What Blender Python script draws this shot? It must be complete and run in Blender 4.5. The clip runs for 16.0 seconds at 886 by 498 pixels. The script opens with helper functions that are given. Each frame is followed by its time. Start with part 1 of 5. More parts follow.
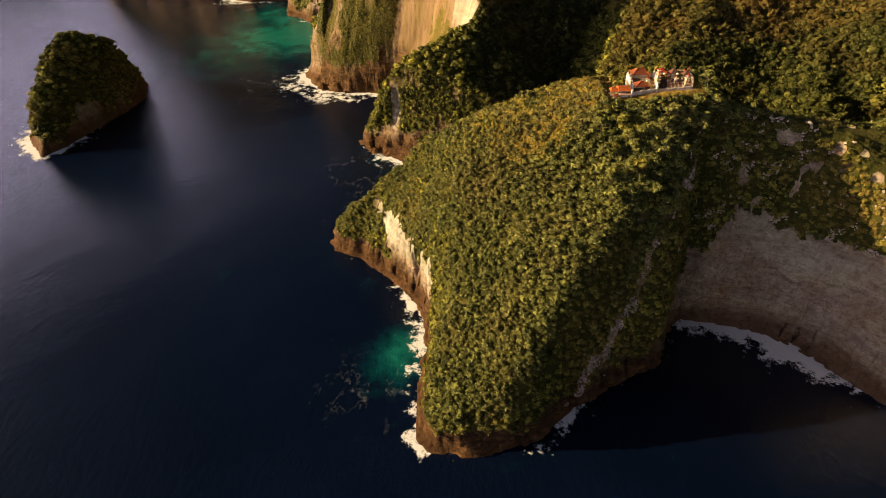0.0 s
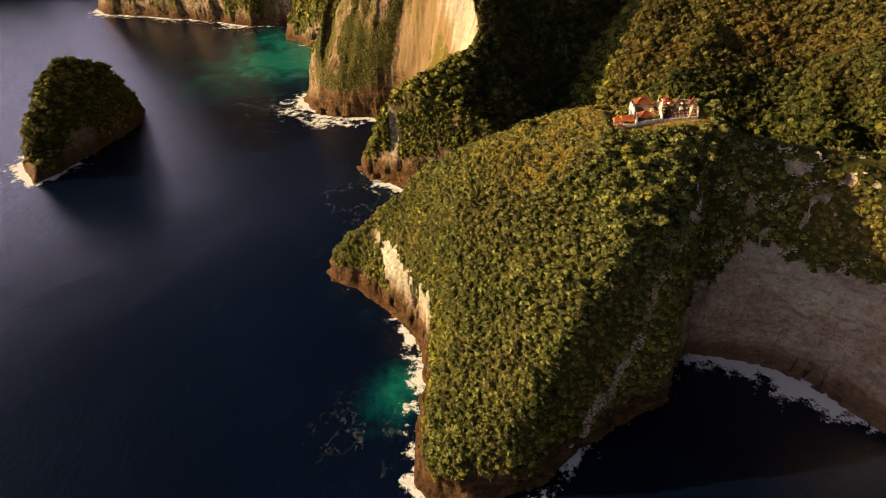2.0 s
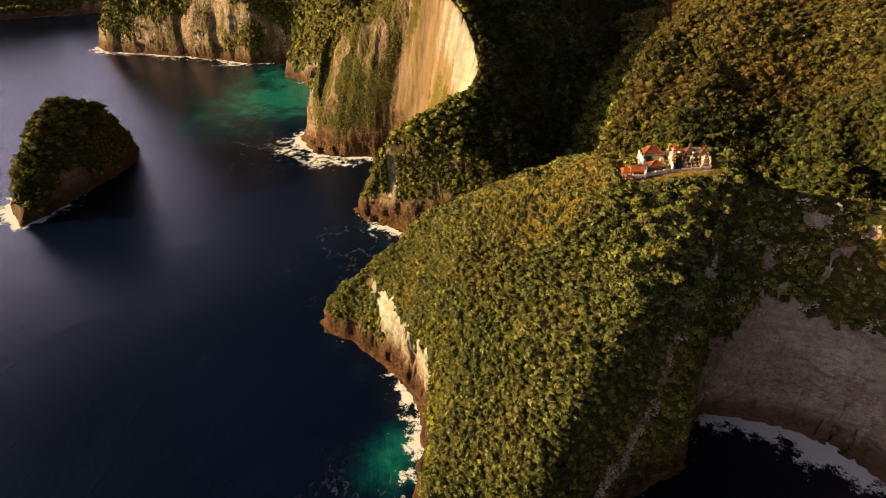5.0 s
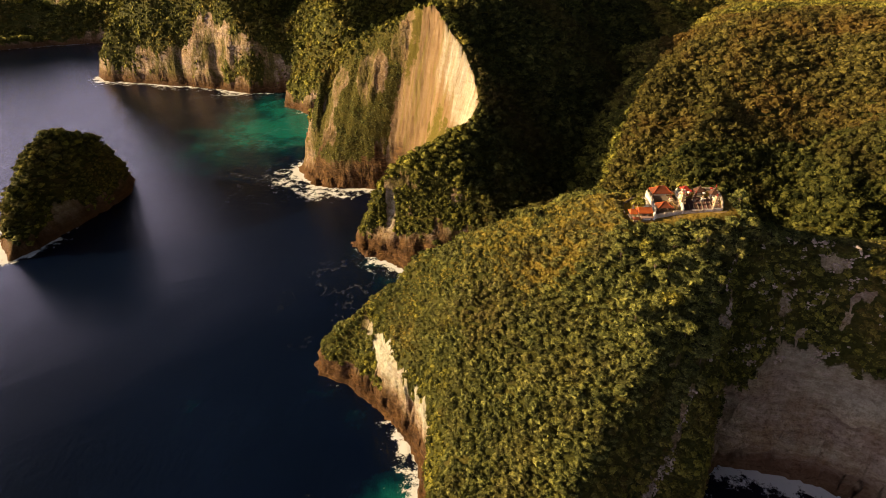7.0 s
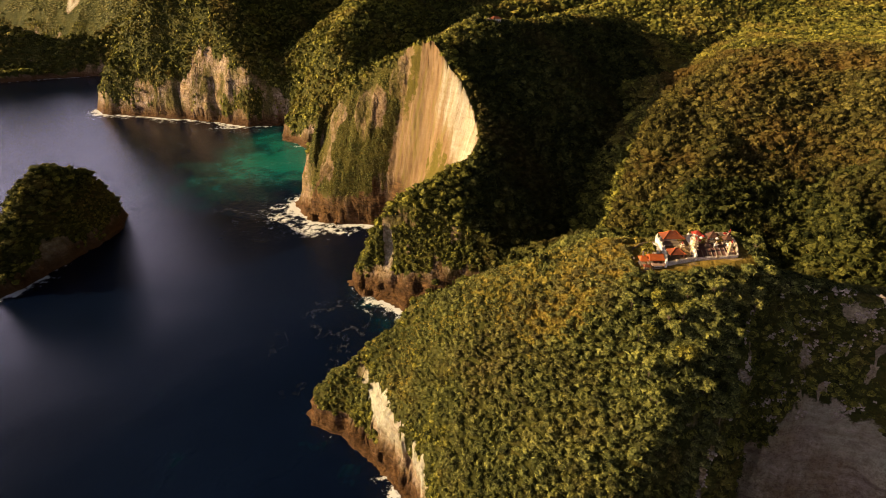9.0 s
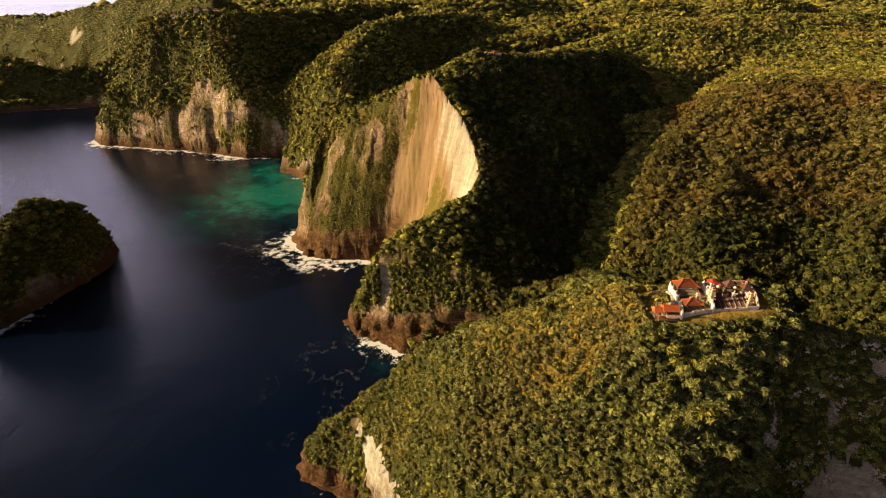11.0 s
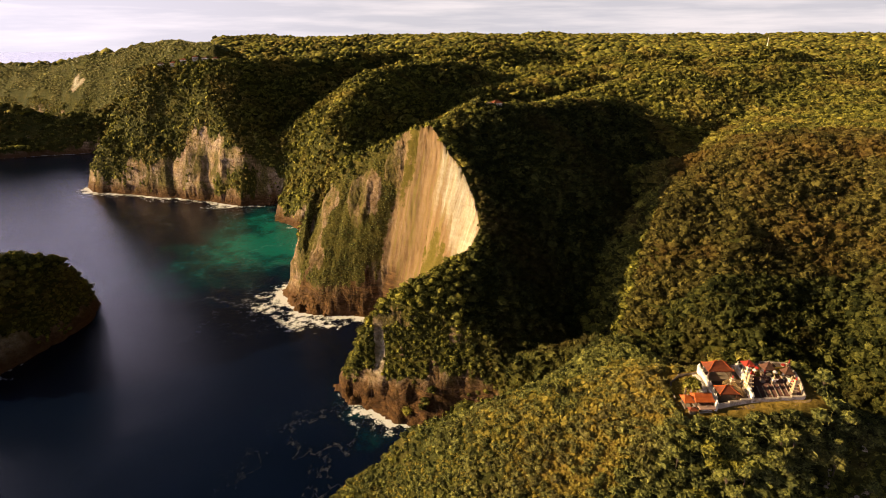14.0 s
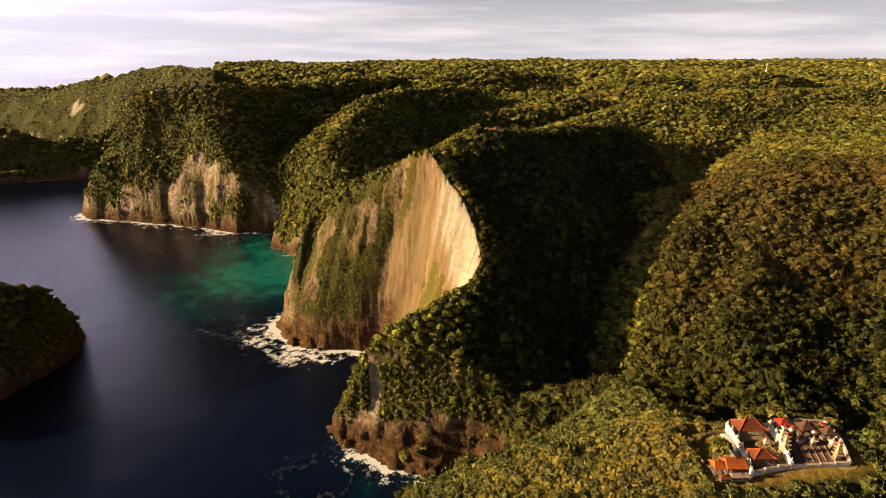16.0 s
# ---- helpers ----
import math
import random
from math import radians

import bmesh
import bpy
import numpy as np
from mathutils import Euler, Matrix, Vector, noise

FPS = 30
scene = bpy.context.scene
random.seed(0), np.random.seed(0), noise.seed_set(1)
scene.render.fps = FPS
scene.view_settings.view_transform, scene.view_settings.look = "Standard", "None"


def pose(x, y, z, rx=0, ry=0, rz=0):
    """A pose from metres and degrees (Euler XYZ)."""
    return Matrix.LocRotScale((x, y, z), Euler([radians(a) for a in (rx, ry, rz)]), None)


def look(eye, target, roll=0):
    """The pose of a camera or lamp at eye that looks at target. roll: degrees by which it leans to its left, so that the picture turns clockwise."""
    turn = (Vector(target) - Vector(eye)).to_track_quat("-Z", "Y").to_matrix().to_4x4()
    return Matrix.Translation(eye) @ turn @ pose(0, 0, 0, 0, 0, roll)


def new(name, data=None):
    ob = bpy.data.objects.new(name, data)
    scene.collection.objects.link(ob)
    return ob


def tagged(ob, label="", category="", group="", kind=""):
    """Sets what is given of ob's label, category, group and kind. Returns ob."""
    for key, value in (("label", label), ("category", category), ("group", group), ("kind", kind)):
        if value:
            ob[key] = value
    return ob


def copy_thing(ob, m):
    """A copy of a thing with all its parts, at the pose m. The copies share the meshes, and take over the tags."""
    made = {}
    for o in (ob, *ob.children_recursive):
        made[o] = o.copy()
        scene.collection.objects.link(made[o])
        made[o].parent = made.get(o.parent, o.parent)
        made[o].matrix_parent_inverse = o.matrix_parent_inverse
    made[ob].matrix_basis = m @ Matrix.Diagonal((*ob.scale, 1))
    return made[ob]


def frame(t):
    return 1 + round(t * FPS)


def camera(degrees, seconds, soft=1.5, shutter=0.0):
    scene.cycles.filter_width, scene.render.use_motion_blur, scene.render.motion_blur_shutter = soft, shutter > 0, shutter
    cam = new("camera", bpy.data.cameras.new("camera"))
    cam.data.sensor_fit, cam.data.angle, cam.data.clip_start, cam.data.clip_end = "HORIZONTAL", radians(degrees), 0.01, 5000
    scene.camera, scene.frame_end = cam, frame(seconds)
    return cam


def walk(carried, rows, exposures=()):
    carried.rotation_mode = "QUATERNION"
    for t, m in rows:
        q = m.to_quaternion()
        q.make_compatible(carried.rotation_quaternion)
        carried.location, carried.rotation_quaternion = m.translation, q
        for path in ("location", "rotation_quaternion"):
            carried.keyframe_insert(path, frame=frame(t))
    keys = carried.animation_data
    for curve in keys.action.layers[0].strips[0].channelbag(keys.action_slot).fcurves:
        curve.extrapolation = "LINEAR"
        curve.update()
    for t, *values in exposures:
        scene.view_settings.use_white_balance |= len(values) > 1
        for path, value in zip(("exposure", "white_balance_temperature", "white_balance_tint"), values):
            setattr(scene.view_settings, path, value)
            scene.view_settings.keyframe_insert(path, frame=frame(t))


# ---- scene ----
cam = camera(75.8, 16.0, soft=0.9)
PATH = [
    (0, (0.53, 0.331, 184.684), (0.532, 1.898, 183.441), -0.4),
    (0.5, (0.599, 2.676, 184.759), (0.602, 4.252, 183.528), -0.4),
    (1, (0.458, 4.943, 184.801), (0.463, 6.53, 183.584), -0.3),
    (1.5, (0.443, 7.186, 184.815), (0.448, 8.783, 183.61), -0.4),
    (2, (0.528, 9.576, 184.821), (0.534, 11.182, 183.63), -0.4),
    (2.5, (0.604, 12.068, 184.855), (0.611, 13.684, 183.677), -0.4),
    (3, (0.633, 14.569, 184.963), (0.641, 16.195, 183.799), -0.4),
    (3.5, (0.591, 17.126, 185.061), (0.599, 18.761, 183.908), -0.3),
    (4, (0.601, 19.762, 185.135), (0.609, 21.407, 183.997), -0.4),
    (6.5, (1.456, 34.115, 185.571), (1.463, 35.814, 184.516), -0.4),
    (7, (1.457, 37.106, 185.681), (1.464, 38.818, 184.646), -0.4),
    (7.5, (1.413, 40.041, 185.788), (1.421, 41.763, 184.772), -0.4),
    (8, (1.344, 43.09, 185.891), (1.354, 44.825, 184.897), -0.4),
    (8.5, (1.273, 45.991, 185.966), (1.284, 47.739, 184.993), -0.4),
    (9, (1.154, 49.05, 185.951), (1.167, 50.811, 185.003), -0.3),
    (9.2, (1.185, 50.319, 185.956), (1.199, 52.084, 185.016), -0.2),
    (11.5, (1.513, 65.795, 186.115), (1.529, 67.612, 185.278), -0.1),
    (12, (1.693, 69.438, 186.226), (1.71, 71.265, 185.412), -0.1),
    (12.5, (1.903, 73.043, 186.314), (1.92, 74.879, 185.521), -0.1),
    (13, (2.028, 76.645, 186.289), (2.045, 78.491, 185.52), -0.0),
    (13.5, (2.076, 80.248, 186.153), (2.094, 82.103, 185.406), -0.1),
    (14, (2.139, 84.097, 186.025), (2.157, 85.961, 185.3), -0.0),
    (14.5, (2.305, 87.869, 185.869), (2.323, 89.741, 185.166), -0.0),
    (15, (2.442, 91.754, 185.818), (2.46, 93.634, 185.136), -0.0),
    (15.5, (2.608, 95.563, 185.71), (2.626, 97.449, 185.046), -0.1),
    (16, (2.588, 99.488, 185.585), (2.606, 101.38, 184.936), -0.0),
]
walk(cam, [(t, look(eye, target, roll)) for t, eye, target, roll in PATH], [(0.0, 1.2), (9.0, 1.13), (16.0, 1.04)])

# ---- light: low warm sun over the sea, hazy bright sky ----
SUN_SIDE, SUN_HIGH = radians(-87), radians(17)      # from straight ahead (+y) to the sea side, and above the horizon
sun_way = Vector((math.sin(SUN_SIDE) * math.cos(SUN_HIGH), math.cos(SUN_SIDE) * math.cos(SUN_HIGH), math.sin(SUN_HIGH)))
lamp = bpy.data.lights.new("sun", "SUN")
lamp.energy, lamp.angle, lamp.color = 5.3, radians(0.6), (1.0, 0.72, 0.36)
sun = new("sun", lamp)
sun.matrix_world = look((0, 0, 400), Vector((0, 0, 400)) - sun_way)

world = bpy.data.worlds.new("sky")
scene.world = world
world.use_nodes = True
wn, wl = world.node_tree.nodes, world.node_tree.links
wn.clear()


def wnode(kind, **values):
    n = wn.new(kind)
    for k, v in values.items():
        n.inputs[k].default_value = v
    return n


w_out, w_bg = wn.new("ShaderNodeOutputWorld"), wnode("ShaderNodeBackground", Strength=0.0135)
w_sky = wn.new("ShaderNodeTexSky")
w_sky.sky_type, w_sky.sun_disc = "NISHITA", False
w_sky.sun_elevation, w_sky.sun_rotation = SUN_HIGH, SUN_SIDE
w_sky.air_density, w_sky.dust_density, w_sky.ozone_density = 1.0, 4.5, 1.0
w_coord, w_split, w_floor, w_join = wn.new("ShaderNodeTexCoord"), wn.new("ShaderNodeSeparateXYZ"), wn.new("ShaderNodeMath"), wn.new("ShaderNodeCombineXYZ")
w_floor.operation = "MAXIMUM"
w_floor.inputs[1].default_value = 0.012
wl.new(w_coord.outputs["Generated"], w_split.inputs[0])
wl.new(w_split.outputs["Z"], w_floor.inputs[0])
wl.new(w_split.outputs["X"], w_join.inputs["X"])
wl.new(w_split.outputs["Y"], w_join.inputs["Y"])
wl.new(w_floor.outputs[0], w_join.inputs["Z"])
wl.new(w_join.outputs[0], w_sky.inputs["Vector"])
# long flat banks of cloud low over the horizon
w_map = wn.new("ShaderNodeMapping")
w_map.inputs["Scale"].default_value = (2.2, 2.2, 26.0)
wl.new(w_coord.outputs["Generated"], w_map.inputs["Vector"])
w_noise = wnode("ShaderNodeTexNoise", Scale=1.6, Detail=6.0, Roughness=0.55)
wl.new(w_map.outputs[0], w_noise.inputs["Vector"])
w_ramp = wn.new("ShaderNodeValToRGB")
w_ramp.color_ramp.elements[0].position, w_ramp.color_ramp.elements[1].position = 0.46, 0.66
wl.new(w_noise.outputs["Fac"], w_ramp.inputs["Fac"])
w_mix = wn.new("ShaderNodeMixRGB")
w_mix.inputs[2].default_value = (39.7, 35.3, 35.0, 1)
w_amount = wn.new("ShaderNodeMath")
w_amount.operation = "MULTIPLY"
w_amount.inputs[1].default_value = 0.6
w_band = wn.new("ShaderNodeMapRange")
w_band.interpolation_type = "SMOOTHSTEP"
w_band.inputs["From Min"].default_value, w_band.inputs["From Max"].default_value = 0.25, 0.06
wl.new(w_split.outputs["Z"], w_band.inputs["Value"])
w_bank = wn.new("ShaderNodeMath")
w_bank.operation = "MULTIPLY"
wl.new(w_ramp.outputs["Color"], w_bank.inputs[0])
wl.new(w_band.outputs[0], w_bank.inputs[1])
wl.new(w_bank.outputs[0], w_amount.inputs[0])
wl.new(w_amount.outputs[0], w_mix.inputs[0])
# pale haze along the horizon
w_haze = wn.new("ShaderNodeMapRange")
w_haze.interpolation_type = "SMOOTHERSTEP"
w_haze.inputs["From Min"].default_value, w_haze.inputs["From Max"].default_value = 0.22, 0.0
w_haze.inputs["To Max"].default_value = 0.8
wl.new(w_split.outputs["Z"], w_haze.inputs["Value"])
w_pale = wn.new("ShaderNodeMixRGB")
w_pale.inputs[2].default_value = (30.2, 28.8, 31.0, 1)
wl.new(w_haze.outputs[0], w_pale.inputs[0])
wl.new(w_sky.outputs[0], w_pale.inputs[1])
wl.new(w_pale.outputs[0], w_mix.inputs[1])
# wide glow of the hazy sky round the sun
w_dot = wn.new("ShaderNodeVectorMath")
w_dot.operation = "DOT_PRODUCT"
w_dot.inputs[1].default_value = sun_way
wl.new(w_coord.outputs["Generated"], w_dot.inputs[0])
w_near = wn.new("ShaderNodeMapRange")
w_near.interpolation_type = "SMOOTHSTEP"
w_near.inputs["From Min"].default_value, w_near.inputs["From Max"].default_value = 0.0, 1.0
w_near.inputs["To Max"].default_value = 1.0
wl.new(w_dot.outputs["Value"], w_near.inputs["Value"])
w_glow = wn.new("ShaderNodeMixRGB")
w_glow.inputs[2].default_value = (158.0, 136.0, 184.0, 1)
w_low = wn.new("ShaderNodeMapRange")
w_low.interpolation_type = "SMOOTHSTEP"
w_low.inputs["From Min"].default_value, w_low.inputs["From Max"].default_value = 0.40, 0.14
wl.new(w_split.outputs["Z"], w_low.inputs["Value"])
w_both = wn.new("ShaderNodeMath")
w_both.operation = "MULTIPLY"
wl.new(w_near.outputs[0], w_both.inputs[0])
wl.new(w_low.outputs[0], w_both.inputs[1])
w_veil = wn.new("ShaderNodeMapRange")
w_veil.interpolation_type = "SMOOTHSTEP"
w_veil.inputs["From Min"].default_value, w_veil.inputs["From Max"].default_value = 0.03, 0.19
w_veil.inputs["To Min"].default_value = 0.10
wl.new(w_split.outputs["Z"], w_veil.inputs["Value"])
w_seen = wn.new("ShaderNodeMath")
w_seen.operation = "MULTIPLY"
wl.new(w_both.outputs[0], w_seen.inputs[0])
wl.new(w_veil.outputs[0], w_seen.inputs[1])
wl.new(w_seen.outputs[0], w_glow.inputs[0])
wl.new(w_mix.outputs[0], w_glow.inputs[1])
wl.new(w_glow.outputs[0], w_bg.inputs["Color"])
wl.new(w_bg.outputs[0], w_out.inputs["Surface"])


# ---- noise and geometry helpers ----
def hashed(i, j, k, seed):
    n = (i * 374761393 + j * 668265263 + k * 2147483647 + seed * 974634777) & 0xFFFFFFFF
    n = ((n ^ (n >> 13)) * 1274126177) & 0xFFFFFFFF
    n = ((n ^ (n >> 16)) * 2246822519) & 0xFFFFFFFF
    return ((n ^ (n >> 15)) & 0xFFFFFF) / 0xFFFFFF * 2 - 1


def grain(p, size, seed=0):
    """Smooth noise from -1 to 1 with lumps of that size."""
    q = np.asarray(p, float) / size
    c = np.floor(q).astype(np.int64)
    f = q - c
    f = f * f * (3 - 2 * f)
    out = 0
    for dx in (0, 1):
        for dy in (0, 1):
            for dz in (0, 1):
                w = np.abs(1 - dx - f[:, 0]) * np.abs(1 - dy - f[:, 1]) * np.abs(1 - dz - f[:, 2])
                out = out + w * hashed(c[:, 0] + dx, c[:, 1] + dy, c[:, 2] + dz, seed)
    return out


def fractal(p, size, seed=0, octaves=3):
    return sum(grain(p, size / 2 ** k, seed + k) * 0.55 ** k for k in range(octaves)) / 1.6


def step(a, b, x):
    t = np.clip((x - a) / (b - a), 0, 1)
    return t * t * (3 - 2 * t)


def along(x, y, line):
    """For every point: distance to a polyline (x, y, z ...), the other values there, and the side (+ left of its way)."""
    line = np.array(line, float)
    best, vals, side = np.full(x.shape, 1e9), np.zeros(x.shape + (line.shape[1] - 2,)), np.ones(x.shape)
    for a, b in zip(line[:-1], line[1:]):
        d = b[:2] - a[:2]
        t = np.clip(((x - a[0]) * d[0] + (y - a[1]) * d[1]) / (d @ d), 0, 1)
        r = np.hypot(x - a[0] - t * d[0], y - a[1] - t * d[1])
        hit = r < best
        best[hit] = r[hit]
        vals[hit] = (a[2:] + t[..., None] * (b[2:] - a[2:]))[hit]
        side[hit] = np.sign(d[0] * (y - a[1]) - d[1] * (x - a[0]))[hit]
    return best, vals, side


# ---- plan of the coast: x, y, height of the sheer foot, its steepness, steepness above it, height of bare rock ----
COAST_EAST = [(5200, -900, 40, 3, 1, 30), (1200, -160, 60, 3, 1, 40), (420, 10, 70, 3.5, 1, 45), (235, 85, 80, 3.6, 1, 45),
              (172, 133, 90, 3.6, 1.2, 50), (156, 156, 95, 3.8, 1.5, 52), (138, 173, 97, 3.9, 1.5, 50), (121, 179, 97, 4.0, 1.5, 46),
              (106, 181, 90, 7.0, 1.5, 40)]
COAST_NEAR = [(98, 168, 62, 6.5, 1.5, 30), (88, 154, 40, 6, 2.8, 16), (63, 141, 22, 5, 3.4, 12), (49, 132, 16, 4, 3.4, 7), (40, 123, 12, 3.4, 3.0, 6),
              (29, 116, 9, 2.8, 2.2, 6), (12, 114, 6, 2.4, 1.7, 6), (-5, 115, 6, 2.5, 2.2, 5), (-10, 121, 6, 2.5, 2.4, 4), (-9, 143, 8, 3, 2.6, 3),
              (-7, 165, 14, 4, 2.8, 6), (-7, 180, 29, 7, 2.2, 24), (-14, 197, 29, 8, 2.0, 29), (-23, 208, 20, 4.0, 1.7, 18)]
COAST_TIP = [(-41, 226, 12, 3.0, 1.6, 9), (-55, 233, 9, 2.6, 1.5, 8), (-59, 241, 8, 2.6, 1.3, 8), (-48, 252, 10, 2.5, 1.8, 8), (-20, 262, 14, 3, 2.2, 10),
             (15, 275, 16, 3, 2.2, 10), (50, 304, 30, 3, 1.8, 8), (22, 309, 6, 0.6, 1.9, 10), (1, 315, 6, 0.6, 1.9, 13), (-18, 321, 6, 0.7, 1.9, 14),
             (-34, 331, 7, 1.0, 2.1, 16), (-47, 340, 8, 1.6, 2.3, 12)]
COAST_GULLY = [(-54, 352, 16, 2.6, 2.4, 14), (-48, 362, 70, 6, 3, 16), (-38, 368, 150, 10, 3, 16), (-24, 378, 150, 10, 3, 16), (-16, 389, 150, 10, 3, 16), (-11, 401, 150, 10, 3, 16),
               (-13, 414, 150, 10, 3, 16), (-25, 425, 150, 10, 3, 16), (-40, 433, 150, 10, 3, 16)]
COAST_BLUFF = [(-53, 435, 150, 10, 3, 30), (-69, 437, 150, 10, 3, 30), (-86, 441, 120, 9, 3, 30), (-101, 453, 40, 3, 2.6, 40), (-113, 468, 40, 3, 2.2, 46), (-112, 488, 44, 3.4, 2, 60),
               (-109, 507, 50, 4, 2, 70), (-111, 530, 40, 4.5, 1.8, 60), (-122, 543, 25, 4, 1.8, 50), (-126, 560, 20, 3, 1.8, 20), (-117, 582, 20, 2.5, 1.4, 12),
               (-116, 602, 20, 2.5, 1.4, 12), (-136, 618, 26, 3, 1.8, 20), (-159, 640, 24, 3, 1.8, 18), (-171, 662, 24, 3, 1.8, 14), (-164, 690, 30, 3, 1.4, 14)]
COAST_FAR = [(-174, 702, 40, 4, 1.7, 30), (-217, 697, 56, 4, 3, 66), (-262, 715, 50, 4, 2.6, 60), (-309, 731, 40, 4, 2.4, 42), (-352, 742, 34, 4, 2.2, 32),
             (-414, 757, 30, 4, 1.5, 26), (-433, 778, 26, 3.5, 1.3, 24), (-430, 830, 26, 3, 1.2, 24), (-440, 905, 30, 3, 1.1, 26), (-470, 965, 26, 3, 1.1, 22),
             (-545, 993, 24, 2.5, 1.1, 22), (-610, 972, 26, 2.5, 1.1, 26), (-661, 948, 30, 2.5, 1.1, 30), (-800, 905, 40, 2.5, 1.1, 30)]
COAST_BEYOND = [(-1000, 940, 40, 2.5, 1, 30), (-1000, 1040, 30, 2, 1, 20), (-760, 1075, 30, 2, 1, 20), (-620, 1110, 30, 2, 1.1, 20), (-590, 1150, 40, 2, 1.2, 20),
                (-680, 1215, 60, 2.6, 1.2, 22), (-780, 1265, 60, 2.6, 1.2, 22), (-890, 1320, 60, 2.6, 1.2, 22), (-1040, 1390, 60, 2.6, 1.2, 22), (-1250, 1500, 40, 2, 1, 20),
                (-1150, 1560, 40, 2, 1, 20), (-900, 1560, 40, 2, 1, 20), (-740, 1720, 60, 3, 1, 30), (-1000, 2500, 60, 3, 1, 30), (-2000, 5200, 60, 3, 1, 30), (5200, 5200, 60, 3, 1, 30)]
COAST = COAST_EAST + COAST_NEAR + COAST_TIP + COAST_GULLY + COAST_BLUFF + COAST_FAR + COAST_BEYOND
STACK = [(-264, 334, 9, 2.5, 2.0, 9), (-254, 352, 6, 2.5, 2.2, 6), (-245, 382, 6, 2.5, 2.4, 7), (-237, 402, 6, 2.5, 2.4, 6), (-234, 430, 9, 2.5, 2.4, 8), (-242, 456, 9, 2.5, 2.2, 8),
         (-258, 474, 10, 2.5, 2.4, 8), (-278, 470, 12, 3, 3.0, 6), (-292, 440, 12, 3, 3.0, 6), (-293, 396, 12, 3, 3.0, 6), (-284, 360, 8, 3, 3.0, 6)]


def shore(x, y, ring):
    """Signed distance to the shore (+ on land) and the cliff's values there, blended between neighbouring stretches."""
    ring = np.array(ring, float)
    nxt = np.roll(ring, -1, axis=0)
    best, inside = np.full(x.shape, 1e9), np.zeros(x.shape, bool)
    total, vals = np.zeros(x.shape), np.zeros(x.shape + (4,))
    for a, b in zip(ring, nxt):
        d = b[:2] - a[:2]
        t = np.clip(((x - a[0]) * d[0] + (y - a[1]) * d[1]) / (d @ d), 0, 1)
        r = np.hypot(x - a[0] - t * d[0], y - a[1] - t * d[1])
        best = np.minimum(best, r)
        w = (r + 1.5) ** -5.0
        total += w
        vals += w[..., None] * (a[2:] + t[..., None] * (b[2:] - a[2:]))
        if a[1] != b[1]:
            cross = (a[1] > y) != (b[1] > y)
            inside ^= cross & (x < a[0] + (y - a[1]) / (b[1] - a[1]) * d[0])
    return np.where(inside, best, -best), vals / total[..., None]


